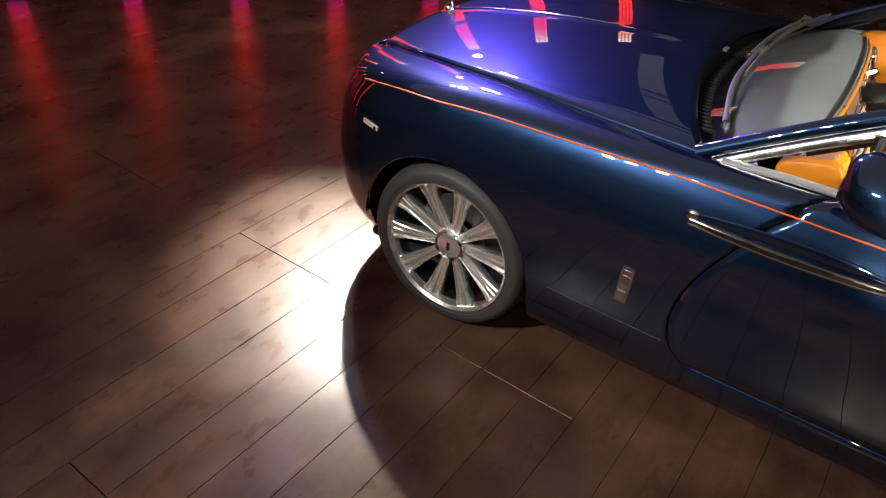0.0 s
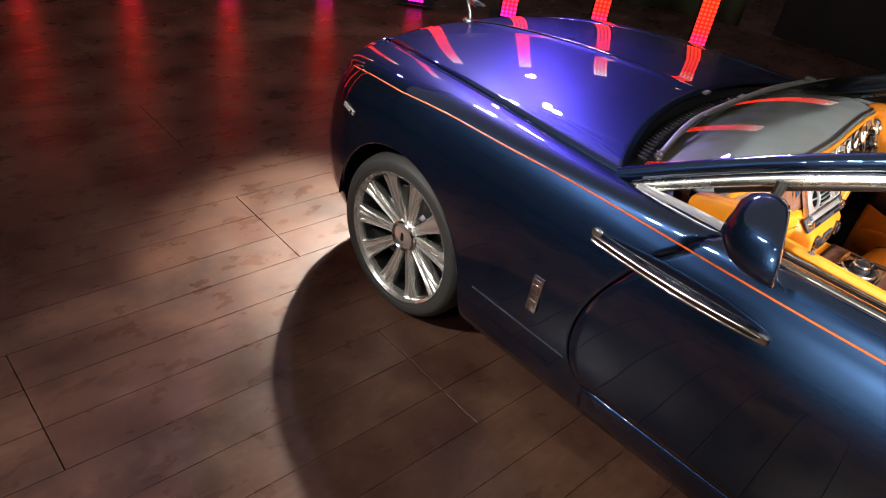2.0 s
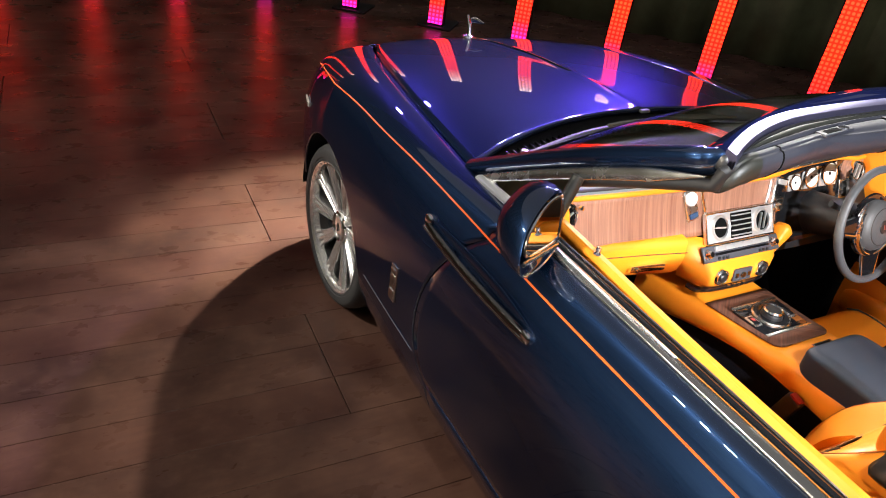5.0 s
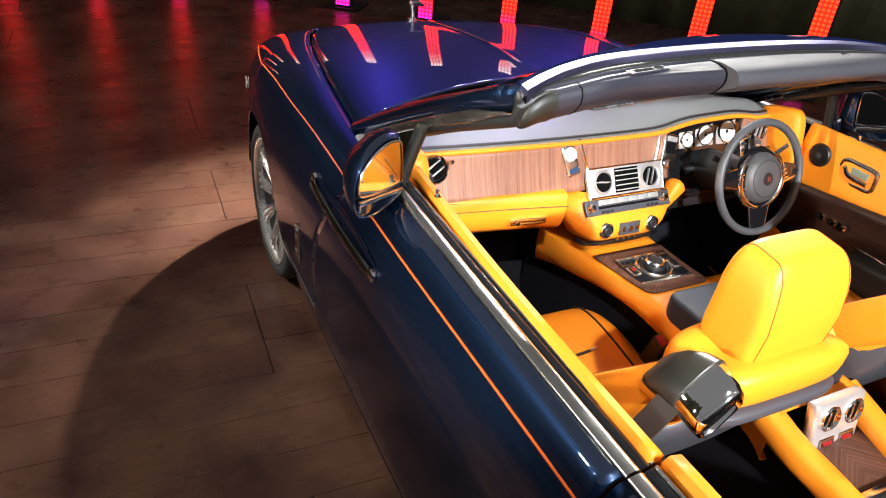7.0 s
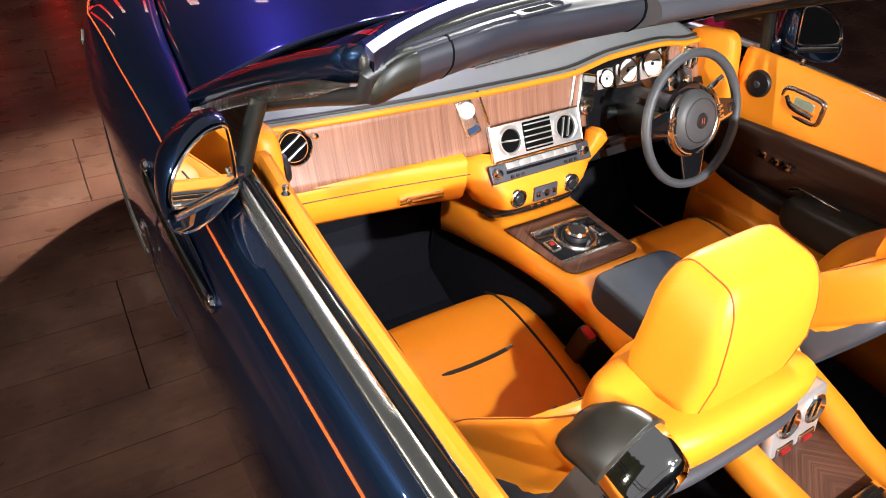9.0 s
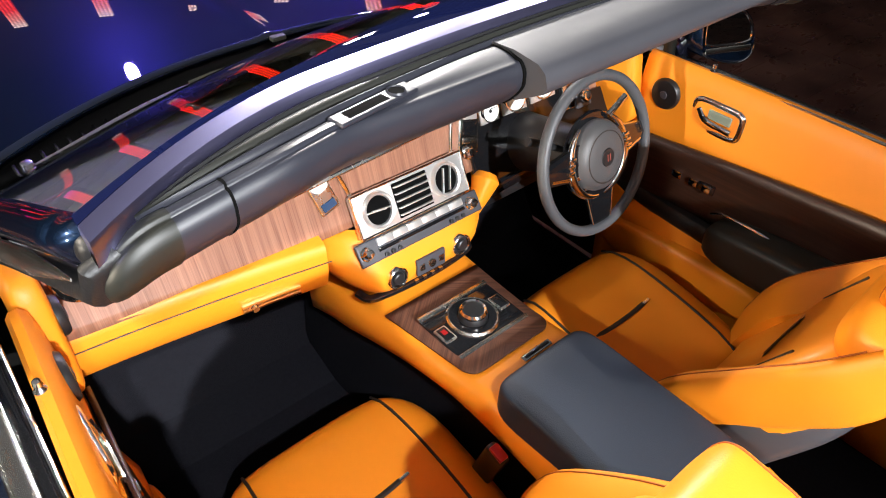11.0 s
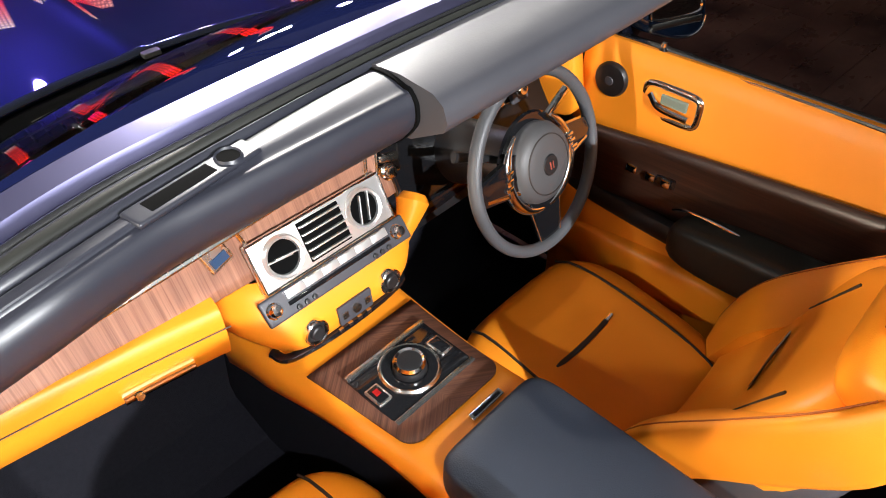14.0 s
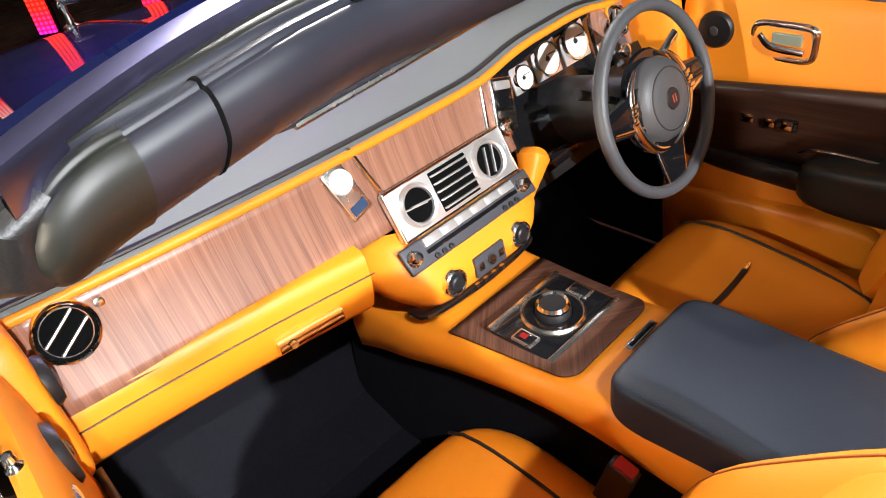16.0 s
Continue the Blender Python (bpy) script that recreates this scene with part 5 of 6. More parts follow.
# glovebox roll
roll = cr([(-0.738, -1.072, 0.856), (-0.60, -1.088, 0.858), (-0.40, -1.116, 0.858), (-0.228, -1.146, 0.858)], 8)
glove = part("glovebox", sweep(roll, [(0.034, 0.060), (0.044, 0.052), (0.047, 0.034), (0.051, 0.006), (0.047, -0.024), (0.036, -0.056), (0.014, -0.080), (-0.04, -0.08), (-0.05, 0.058)]), ORANGE, dash, "orange leather glovebox lid", 50)
part("glovebox_seam", sweep([Vector(p) + Vector((0, -0.0512, 0.018)) for p in roll], oval(0.0014, 0.0014, 6)), STITCH, glove)
gh = cr([(-0.424, -1.166, 0.829), (-0.363, -1.176, 0.832), (-0.303, -1.186, 0.833)], 6)
hb = part("glovebox_handle", sweep(gh, oval(0.006, 0.012, 12, 0.6)), CHROME, glove, "chrome glovebox handle")
part("lock", lathe([(0, 0.005), (0.007, 0.005), (0.008, 0.0)], aim((-0.402, -1.178, 0.830), (0, -1, 0)), 14), SATIN, hb)
# dark knee panels
part("knee_panel", grid([[(x, y, z) for x in (-0.73, -0.5, -0.22)] for y, z in ((-1.11, 0.80), (-1.06, 0.775), (-0.98, 0.70))]), NAVY, dash)
kp = part("column_shroud_panel", grid([[(x, y, z) for x in (0.215, 0.4, 0.735)] for y, z in ((-1.115, 0.95), (-1.175, 0.86), (-1.17, 0.78), (-1.05, 0.72))]), BLACK, dash)
solidify(kp, 0.01)
for side in (-1, 1):
    ch = bmesh.new()
    blob(side * 0.757, -1.120, 0.975, 0.028, 0.095, 0.125, 0.4, m=pose(0, 0, 0, -12, 0, 0), bm=ch)
    part("dash_cheek", ch, ORANGE, car, "orange leather dashboard end")

# centre stack
STACK_TOP = [(1.00, 0.185, -1.118), (0.95, 0.190, -1.150)]
stack_prof = STACK_TOP + [(0.90, 0.198, -1.178), (0.868, 0.212, -1.196), (0.845, 0.222, -1.218), (0.815, 0.218, -1.243), (0.785, 0.200, -1.250), (0.758, 0.180, -1.246), (0.738, 0.165, -1.232)]
rows = []
for z, w, y in stack_prof[2:]:
    row = []
    for k in range(25):
        a = -1 + 2 * k / 24
        x = w * math.copysign(abs(a) ** 0.8, a)
        row.append(Vector((x, y + 0.10 * abs(a) ** 6, z)))
    rows.append(row)
stack = part("dash_centre", grid(rows), ORANGE, dash, "orange leather centre stack", 60)
solidify(stack, 0.012)
# orange shoulder joining stack and driver's side
part("stack_shoulder", sweep(cr([(0.160, -1.200, 0.795), (0.188, -1.196, 0.832), (0.214, -1.188, 0.862), (0.240, -1.176, 0.892)], 5), oval(0.030, 0.030, 16, 0.6), up=(0, -1, 0), scales=[0.45 + 0.75 * (k / 15) ** 1.5 if k < 14 else 1.15 - 0.45 * (k - 13) / 2 for k in range(16)]), ORANGE, dash)


def on_stack(bm, x, z, lift=0.0, tilt=28):
    y = lerp([(b, c) for b, _, c in sorted((q[0], q[1], q[2]) for q in stack_prof)], z)
    bmesh.ops.transform(bm, matrix=Matrix.Translation((x, y - lift, z)) @ pose(0, 0, 0, 90 - tilt, 0, 0), verts=bm.verts)
    return bm


vp = part("vent_panel", on_stack(box(0, 0, 0, 0.312, 0.100, 0.016, 0.006, 2), 0.006, 0.928, 0.004), SILVER, stack, "polished metal vent panel")
for sx in (-0.090, 0.102):
    vent = part("air_vent", on_stack(lathe([(0.040, 0.004), (0.042, 0.012), (0.038, 0.018), (0.033, 0.016), (0.031, 0.004)], None, 36), sx, 0.928, 0.004), SILVER, vp, "round chrome air vent")
    part("vent_core", on_stack(lathe([(0, 0.009), (0.033, 0.009)], None, 28), sx, 0.928, 0.004), VOID, vent)
    for k in (-0.5, 0.5):
        part("slat", on_stack(box(k * 0.020, 0, 0.013, 0.0028, 0.056, 0.008, 0.001, m=pose(0, 0, 0, 0, 0, -96 if sx < 0 else -18)), sx, 0.928, 0.004), SILVER, vent)
edge = [(-0.154, -0.048), (0.154, -0.048), (0.154, 0.048), (-0.154, 0.048)]
for (x0, y0), (x1, y1) in zip(edge, edge[1:] + edge[:1]):
    part("panel_edge", on_stack(sweep([(x0, y0, 0.008), (x1, y1, 0.008)], oval(0.003, 0.003, 8)), 0.006, 0.928, 0.004), CHROME, vp)
core = part("vent_grille", on_stack(box(0, 0, 0.009, 0.096, 0.080, 0.004, 0.003), 0.006, 0.928, 0.004), VOID, vp)
for k in range(5):
    part("slat", on_stack(box(0, -0.032 + 0.016 * k, 0.014, 0.094, 0.0035, 0.010, 0.001), 0.006, 0.928, 0.004), SILVER, core)
bez = part("switch_bezel", on_stack(box(0, 0, 0, 0.350, 0.052, 0.010, 0.02, 3), 0.005, 0.860, 0.006, 38), GREY, stack, "slate switch bezel")
part("radio_keys", on_stack(box(0, 0.014, 0.008, 0.246, 0.017, 0.008, 0.002), 0.005, 0.860, 0.006, 38), SILVER, bez)
for k in range(6):
    part("radio_key", on_stack(box(-0.1015 + 0.0406 * k, 0.014, 0.0125, 0.0385, 0.014, 0.003, 0.001), 0.005, 0.860, 0.006, 38), SILVER, bez)
part("disc_slot", on_stack(box(0, -0.003, 0.006, 0.25, 0.008, 0.004, 0.001), 0.005, 0.860, 0.006, 38), GLOSSBLACK, bez)
for k in (-0.110, -0.092, -0.074, 0.078, 0.096, 0.114):
    part("radio_button", on_stack(lathe([(0, 0.010), (0.005, 0.009), (0.006, 0.003)], pose(k, -0.018, 0), 12), 0.005, 0.860, 0.006, 38), BLACK, bez)
for sx in (-0.150, 0.152):
    part("radio_knob", on_stack(lathe([(0, 0.024), (0.009, 0.023), (0.012, 0.018), (0.013, 0.008), (0.017, 0.004), (0.017, 0)], None, 20), sx, 0.860, 0.006, 38), CHROME, bez)
for sx in (-0.096, 0.092):
    kn = part("heater_knob", on_stack(lathe([(0, 0.012), (0.012, 0.012), (0.0145, 0.010), (0.016, 0.003), (0.021, 0.002), (0.023, -0.004)], None, 28), sx, 0.792, 0.000, 8), BLACK, stack, "black heater knob with chrome edge")
    part("knob_ring", on_stack(lathe([(0.0200, 0.003), (0.0235, 0.008), (0.0265, 0.006), (0.0275, -0.002)], None, 28), sx, 0.792, 0.000, 8), CHROME, kn)
hv = part("heater_panel", on_stack(box(0, 0, 0, 0.084, 0.044, 0.008, 0.005, 2), 0.0, 0.788, 0.001, 8), GREY, stack, "dark heater control panel")
part("heater_dial", on_stack(lathe([(0, 0.010), (0.010, 0.009), (0.012, 0.003)], None, 20), 0.0, 0.788, 0.001, 8), SATIN, hv)
for sx in (-0.028, 0.028):
    part("heater_button", on_stack(box(sx, 0, 0.005, 0.014, 0.016, 0.003, 0.001), 0.0, 0.788, 0.001, 8), SATIN, hv)
lip = part("stack_lip", sweep(cr([(-0.160, -1.185, 0.732), (-0.14, -1.224, 0.734), (0, -1.240, 0.738), (0.14, -1.224, 0.734), (0.160, -1.185, 0.732)], 6), oval(0.011, 0.008, 10)), GLOSSBLACK, stack, "black lip under the stack")
for k in range(4):
    part("lip_button", box(-0.036 + 0.024 * k, -1.246, 0.744, 0.012, 0.008, 0.010, 0.003, 2), SATIN, lip)

# ---------------------------------------------------------------- console
def con_w(y):
    return lerp([(-2.9, 0.17), (-2.1, 0.152), (-1.75, 0.142), (-1.55, 0.140), (-1.35, 0.152), (-1.15, 0.172)], y)


def con_z(y):
    return lerp([(-2.9, 0.56), (-2.35, 0.60), (-2.16, 0.65), (-2.09, 0.735), (-1.62, 0.735), (-1.45, 0.715), (-1.25, 0.700), (-1.10, 0.69)], y)


def con_low(y):
    return lerp([(-2.9, 0.34), (-2.3, 0.42), (-2.12, 0.52), (-2.0, 0.60), (-1.55, 0.645), (-1.36, 0.632), (-1.10, 0.575), (-0.98, 0.53)], y)


rows = []
for i in range(65):
    y = -0.99 - 1.065 * i / 64
    w, z, lo = con_w(y), con_z(y), con_low(y)
    sec = [(-w + 0.06, lo - 0.004), (-w + 0.02, lo - 0.004), (-w + 0.002, lo + 0.008), (-w - 0.004, (lo + z) / 2), (-w - 0.001, z - 0.022), (-w + 0.010, z - 0.005), (-w + 0.028, z), (0, z + 0.001)]
    sec += [(-x, zz) for x, zz in reversed(sec[:-1])]
    rows.append([Vector((x, y, zz)) for x, zz in sec])
console = part("console", grid(rows), ORANGE, car, "orange leather centre console", 60)
part("tunnel", grid([[Vector((x * (con_w(y) - 0.035), y, z)) for x, z in ((-1.15, 0.29), (-1.0, con_low(y) + 0.01), (1.0, con_low(y) + 0.01), (1.15, 0.29))] for y in [-0.9 - 2.0 * i / 20 for i in range(21)]]), CARPET, console)
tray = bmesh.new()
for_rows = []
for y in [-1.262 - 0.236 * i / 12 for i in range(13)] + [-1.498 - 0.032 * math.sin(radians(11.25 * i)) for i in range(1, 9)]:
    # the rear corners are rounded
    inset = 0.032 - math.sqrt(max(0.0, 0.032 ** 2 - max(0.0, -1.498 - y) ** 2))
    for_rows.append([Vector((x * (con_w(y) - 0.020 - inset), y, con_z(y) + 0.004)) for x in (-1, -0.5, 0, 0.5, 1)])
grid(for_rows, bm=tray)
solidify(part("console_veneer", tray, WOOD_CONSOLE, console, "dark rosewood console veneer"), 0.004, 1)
cz = con_z(-1.40) + 0.010
plate = part("controller_plate", box(0, -1.402, cz, 0.205, 0.135, 0.008, 0.004, 2), GLOSSBLACK, console, "gloss black controller plate with chrome edges")
for yy in (-1.333, -1.471):
    part("chrome_edge", box(0, yy, cz + 0.004, 0.205, 0.012, 0.007, 0.002), BRIGHT, plate)
part("controller_ring", lathe([(0.062, -0.002), (0.061, 0.008), (0.057, 0.012), (0.050, 0.010), (0.040, 0.009)], pose(0.0, -1.400, cz), 40), SATIN, plate)
part("ring_face", lathe([(0.036, 0.0105), (0.057, 0.0112)], pose(0.0, -1.400, cz), 36), GLOSSBLACK, plate)
part("controller_knob", lathe([(0, 0.032), (0.020, 0.032), (0.024, 0.031), (0.030, 0.026), (0.034, 0.012), (0.034, 0.004)], pose(0.0, -1.400, cz), 36), BLACK, plate, "round controller knob with chrome rim")
part("knob_rim", lathe([(0.024, 0.031), (0.028, 0.034), (0.032, 0.028), (0.031, 0.022)], pose(0.0, -1.400, cz), 36), CHROME, plate)
for sx, mat in ((-0.083, RED), (0.080, BLACK)):
    fr = part("button_frame", box(sx, -1.402, cz + 0.005, 0.032, 0.046, 0.007, 0.006, 3), BRIGHT, plate)
    part("button", box(sx, -1.402, cz + 0.0066, 0.024, 0.038, 0.006, 0.004, 2), GLOSSBLACK, fr)
    if mat is RED:
        part("button_symbol", box(sx, -1.398, cz + 0.0100, 0.012, 0.014, 0.001, 0), RED, fr)
latch_c = part("console_latch", box(0.035, -1.562, con_z(-1.562) + 0.003, 0.085, 0.017, 0.008, 0.006, 3), CHROME, console, "chrome-rimmed armrest latch")
part("latch_grip", box(0.035, -1.562, con_z(-1.562) + 0.0055, 0.072, 0.009, 0.006, 0.003, 2), GLOSSBLACK, latch_c)
rest = bmesh.new()
blob(-0.008, -1.812, 0.746, 0.132, 0.216, 0.050, 0.22, bm=rest, nu=48, nv=24)
part("armrest", rest, material("armrest_leather", (0.015, 0.020, 0.030), 0.50, spec=0.28, spread=0.10, scale=8, bump=0.35, bump_scale=420, rough_spread=0.05), console, "dark slate-blue leather armrest lid")
# rear face of the console: vents and switches
RP = Matrix.Translation((0.0, -2.098, 0.708)) @ pose(0, 0, 0, 90 - 12, 0, 0)


def on_rear(bm):
    """Local x across, y up the panel, z towards the rear seats."""
    bmesh.ops.transform(bm, matrix=RP, verts=bm.verts)
    return bm


pl = box(0, 0, 0, 0.176, 0.150, 0.036, 0.020, 4)
for v in pl.verts:
    v.co.x *= 1.0 + 0.7 * v.co.y
rc = part("rear_vent_panel", on_rear(pl), SILVER, console, "rounded silver rear vent panel")
for sx in (-0.042, 0.042):
    v = part("air_vent", on_rear(lathe([(0.033, 0.014), (0.035, 0.024), (0.031, 0.027), (0.027, 0.019)], pose(sx, 0.030, 0), 30)), CHROME, rc)
    part("vent_core", on_rear(lathe([(0, 0.0195), (0.029, 0.0195)], pose(sx, 0.030, 0), 24)), VOID, v)
    for dx in (-0.010, 0.010):
        part("slat", on_rear(box(sx + dx, 0.030, 0.022, 0.005, 0.048, 0.008, 0.001, m=pose(0, 0, 0, 0, 0, -14))), CHROME, v)
    part("rear_switch", on_rear(box(sx * 0.86, -0.042, 0.018, 0.054, 0.028, 0.010, 0.006, 3)), CHROME, rc)
    # red strip paints the orange-red reflection seen in the chrome switch
    part("switch_glint", on_rear(box(sx * 0.86, -0.044, 0.024, 0.030, 0.009, 0.006, 0.003)), RED, rc)
for side in (-1, 1):
    path = cr([(side * 0.142, -2.02, 0.700), (side * 0.138, -2.12, 0.672), (side * 0.122, -2.24, 0.645), (side * 0.122, -2.50, 0.610), (side * 0.14, -2.95, 0.575)], 8)
    part("console_rail", sweep(path, oval(0.034, 0.040, 16, 0.65)), ORANGE, console, "orange leather rear console rail", 60)
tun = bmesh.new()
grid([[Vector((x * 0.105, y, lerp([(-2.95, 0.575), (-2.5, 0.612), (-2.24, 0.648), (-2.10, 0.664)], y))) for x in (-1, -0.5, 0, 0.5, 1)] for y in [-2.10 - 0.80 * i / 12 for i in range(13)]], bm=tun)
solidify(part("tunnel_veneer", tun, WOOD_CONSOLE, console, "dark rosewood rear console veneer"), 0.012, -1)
slide = part("tunnel_slide", box(0.0, -2.285, 0.652, 0.165, 0.046, 0.010, 0.004, 2, m=pose(0, 0, 0, 7, 0, 0)), CHROME, console, "chrome sliding cover bar")
part("slide_groove", box(0.0, -2.285, 0.658, 0.150, 0.010, 0.002, 0.0008, 1, m=pose(0, 0, 0, 7, 0, 0)), BLACK, slide)


# ---------------------------------------------------------------- seats
GUIDE_HIDE = material("guide_cover_hide", (0.020, 0.019, 0.015), 0.30, spread=0.08, scale=10, bump=0.05, bump_scale=420)
BELT_WEB = material("woven_belt", (0.020, 0.013, 0.009), 0.6, spread=0.1, scale=60, bump=0.3, bump_scale=900)


def build_seat(side):
    """Front seat about x = side * 0.405."""
    xc = side * 0.405
    def dish(q):
        q = q.copy()
        if q.z > 0:
            q.z *= 1 - 0.22 * max(0, 1 - (q.x / 0.16) ** 4) * (1 if abs(q.x) < 0.16 else 0)
            q.z += 0.02 * (q.y / 0.27)
        return q
    cushion = part("front_seat", blob(xc, -1.585, 0.478, 0.262, 0.268, 0.118, 0.56, m=pose(0, 0, 0, 4, 0, 0), nu=44, nv=24, shape=dish), ORANGE, car, "orange leather front seat with black piping")
    def top(x, y):
        """Height of the cushion's upper face."""
        u, v = abs((x - xc) / 0.262), abs((y + 1.585) / 0.268)
        r = max(0.0, 1 - (u ** (2 / 0.56) + v ** (2 / 0.56))) ** (0.56 / 2)
        z = 0.118 * r
        z *= 1 - 0.22 * max(0, 1 - ((x - xc) / 0.16) ** 4) * (1 if abs(x - xc) < 0.16 else 0)
        return 0.478 + z + 0.02 * (y + 1.585) / 0.27 + math.sin(radians(4)) * (y + 1.585)
    for s in (-1, 1):
        path = [Vector((xc + s * (0.158 + 0.012 * math.sin(k / 14 * math.pi)), -1.345 - 0.035 * k, 0)) for k in range(14)]
        for p in path:
            p.z = top(p.x, p.y) + 0.0015
        part("piping", sweep(path, oval(0.0035, 0.003, 8)), STITCH, cushion, "black leather piping")
    slit = [Vector((xc + 0.105 - 0.021 * k, -1.545 - 0.004 * math.sin(k / 10 * math.pi), 0)) for k in range(11)]
    for p in slit:
        p.z = top(p.x, p.y) + 0.002
    part("cushion_slit", sweep(slit, oval(0.0065, 0.002, 8), scales=[0.4] + [1] * 9 + [0.4]), STITCH, cushion)
    part("slit_end", sweep([slit[0] + Vector((0.002, 0, 0.001)), slit[1] + Vector((0, 0, 0.001))], oval(0.005, 0.003, 8)), CHROME, cushion)
    base = box(xc, -1.62, 0.34, 0.40, 0.46, 0.12, 0.03, 3)
    part("seat_base", base, BLACK, cushion)
    # backrest, leaning
    M = Matrix.Translation((xc, -1.830, 0.555)) @ pose(0, 0, 0, 28, 0, 0)
    def back_shape(q):
        q = q.copy()
        h = (q.z + 0.235) / 0.47
        q.x *= 1.0 - 0.05 * max(0, h - 0.55) / 0.45
        if q.y > 0:
            q.y *= 0.80 + 0.55 * min(1, abs(q.x) / 0.23) ** 3
        return q
    bk = blob(0, 0, 0.235, 0.245, 0.070, 0.250, 0.42, nu=44, nv=26, shape=back_shape)
    bmesh.ops.transform(bk, matrix=M, verts=bk.verts)
    back = part("backrest", bk, ORANGE, cushion, "orange leather backrest with side bolsters")
    shell = blob(0, -0.034, 0.205, 0.256, 0.066, 0.235, 0.36, nu=40, nv=22, shape=lambda q: Vector((q.x * (1 - 0.14 * max(0, q.z / 0.24)), q.y, q.z)))
    bmesh.ops.transform(shell, matrix=M, verts=shell.verts)
    part("seat_shell", shell, GREY, cushion, "slate leather seat shell")
    for s in (-1, 1):
        # wing of the backrest: a soft ridge that leans back to the shoulder
        ridge = cr([Vector((xc + s * o, y, z)) for o, y, z in ((0.228, -1.735, 0.555), (0.236, -1.748, 0.650), (0.243, -1.795, 0.765), (0.240, -1.910, 0.897), (0.226, -2.000, 0.990), (0.196, -2.072, 1.066))], 4)
        fold = cr([(-0.115, -0.052, 0), (-0.070, -0.026, 0), (-0.032, -0.006, 0), (0.0, 0.0, 0), (0.013, -0.012, 0), (0.015, -0.040, 0), (0.008, -0.078, 0), (-0.004, -0.112, 0), (-0.06, -0.122, 0), (-0.112, -0.105, 0)], 3)
        size = [lerp([(0, 0.55), (3, 0.85), (8, 1.0), (16, 1.0), (20, 0.80)], k) for k in range(len(ridge))]
        part("side_bolster", sweep(ridge, [(-s * q.x, q.y) for q in fold], up=(0, 1, 0), scales=size), ORANGE, cushion, "raised orange side bolster with a seam along its ridge", 60)
        part("bolster_seam", sweep([q + Vector((-s * 0.006, 0.0, 0.0)) for q in ridge[3:-1]], oval(0.0018, 0.0018, 6), up=(0, 1, 0)), SEAM_ORANGE, cushion)
        path = [M @ Vector((s * 0.156, 0.062 + 0.004 * k / 8, 0.03 + 0.045 * k)) for k in range(9)]
        part("back_piping", sweep(path, oval(0.0035, 0.003, 8), up=(0, 1, 0)), STITCH, cushion)
    slot = [M @ Vector((0.085 - 0.017 * k, 0.0615, 0.262 - 0.004 * math.sin(k / 10 * math.pi))) for k in range(11)]
    part("back_slit", sweep(slot, oval(0.002, 0.0065, 8), up=(0, 0, 1), scales=[0.4] + [1] * 9 + [0.4]), STITCH, cushion)
    part("slit_trim", sweep([q + Vector((0, 0.001, 0.006)) for q in slot], oval(0.0012, 0.0012, 6)), CHROME, cushion, "thin chrome edge of the slit")
    # head restraint: upright block, thinner and narrower to the top, with side panels set off by a seam
    H = Matrix.Translation((xc - 0.002 * side, -2.092, 1.166)) @ pose(0, 0, 0, 6, 0, 0)
    def head_shape(q):
        q = q.copy()
        h = q.z / 0.150
        q.x *= 1 - 0.13 * max(0, h) ** 2
        q.y = q.y * (1 - 0.34 * max(0, h) ** 1.6) + 0.020 * max(0, h)
        return q
    HS = (0.117, 0.072, 0.134, 0.32, 0.44)
    hd = blob(0, 0, 0, *HS[:4], nu=52, nv=30, shape=head_shape, ev=HS[4])
    bmesh.ops.transform(hd, matrix=H, verts=hd.verts)
    part("headrest", hd, ORANGE, cushion, "rounded orange leather headrest with seamed side panels")
    for s in (-1, 1):
        turn_at = [(-0.9, 1), (-0.5, 1), (0.0, 1), (0.5, 0.95), (0.85, 0.6), (0.98, 0.0), (0.85, -0.6), (0.5, -0.95), (0.0, -1), (-0.5, -1), (-0.9, -1)]
        seam = []
        for th, k in [(q.x, q.y) for q in cr([(a, b, 0) for a, b in turn_at], 5)]:
            ph = -k * radians(57)
            p = blob_point(*HS, th, ph if s > 0 else math.pi - ph, head_shape)
            seam.append(H @ (p * 1.002))
        part("headrest_seam", sweep(seam, oval(0.0012, 0.0012, 8), up=(1, 0.1, 0)), SEAM_ORANGE, cushion)
    def collar_shape(q):
        q = q.copy()
        q.z += 0.040 * max(0, -q.y / 0.10) - 0.02
        return q
    collar = blob(0, -0.012, -0.130, 0.186, 0.102, 0.062, 0.50, nu=48, nv=18, shape=collar_shape, ev=0.6)
    bmesh.ops.transform(collar, matrix=H, verts=collar.verts)
    part("shoulder_roll", collar, ORANGE, cushion, "orange leather shoulder roll")
    lip = blob(0, -0.030, -0.196, 0.190, 0.088, 0.026, 0.48, nu=48, nv=16, shape=collar_shape, ev=0.6)
    bmesh.ops.transform(lip, matrix=H, verts=lip.verts)
    part("shell_lip", lip, GREY, cushion, "slate leather shell edge")
    # belt guide at the outer shoulder: dark hood widening to the rear, chrome mouth with a slot
    along, across = Vector((0.74, 0, 0.67)), Vector((-0.67, 0, 0.74))
    def hood_shell(sections):
        rows = []
        for y, x, z, a, b in sections:
            row = [Vector((x, y, z)) + along * p + across * q for p, q in oval(a * 0.90, b * 0.84, 28, 0.62)]
            rows.append([Vector((v.x if side < 0 else -v.x, v.y, v.z)) for v in row])
        return grid(rows, close_v=True, cap=True)
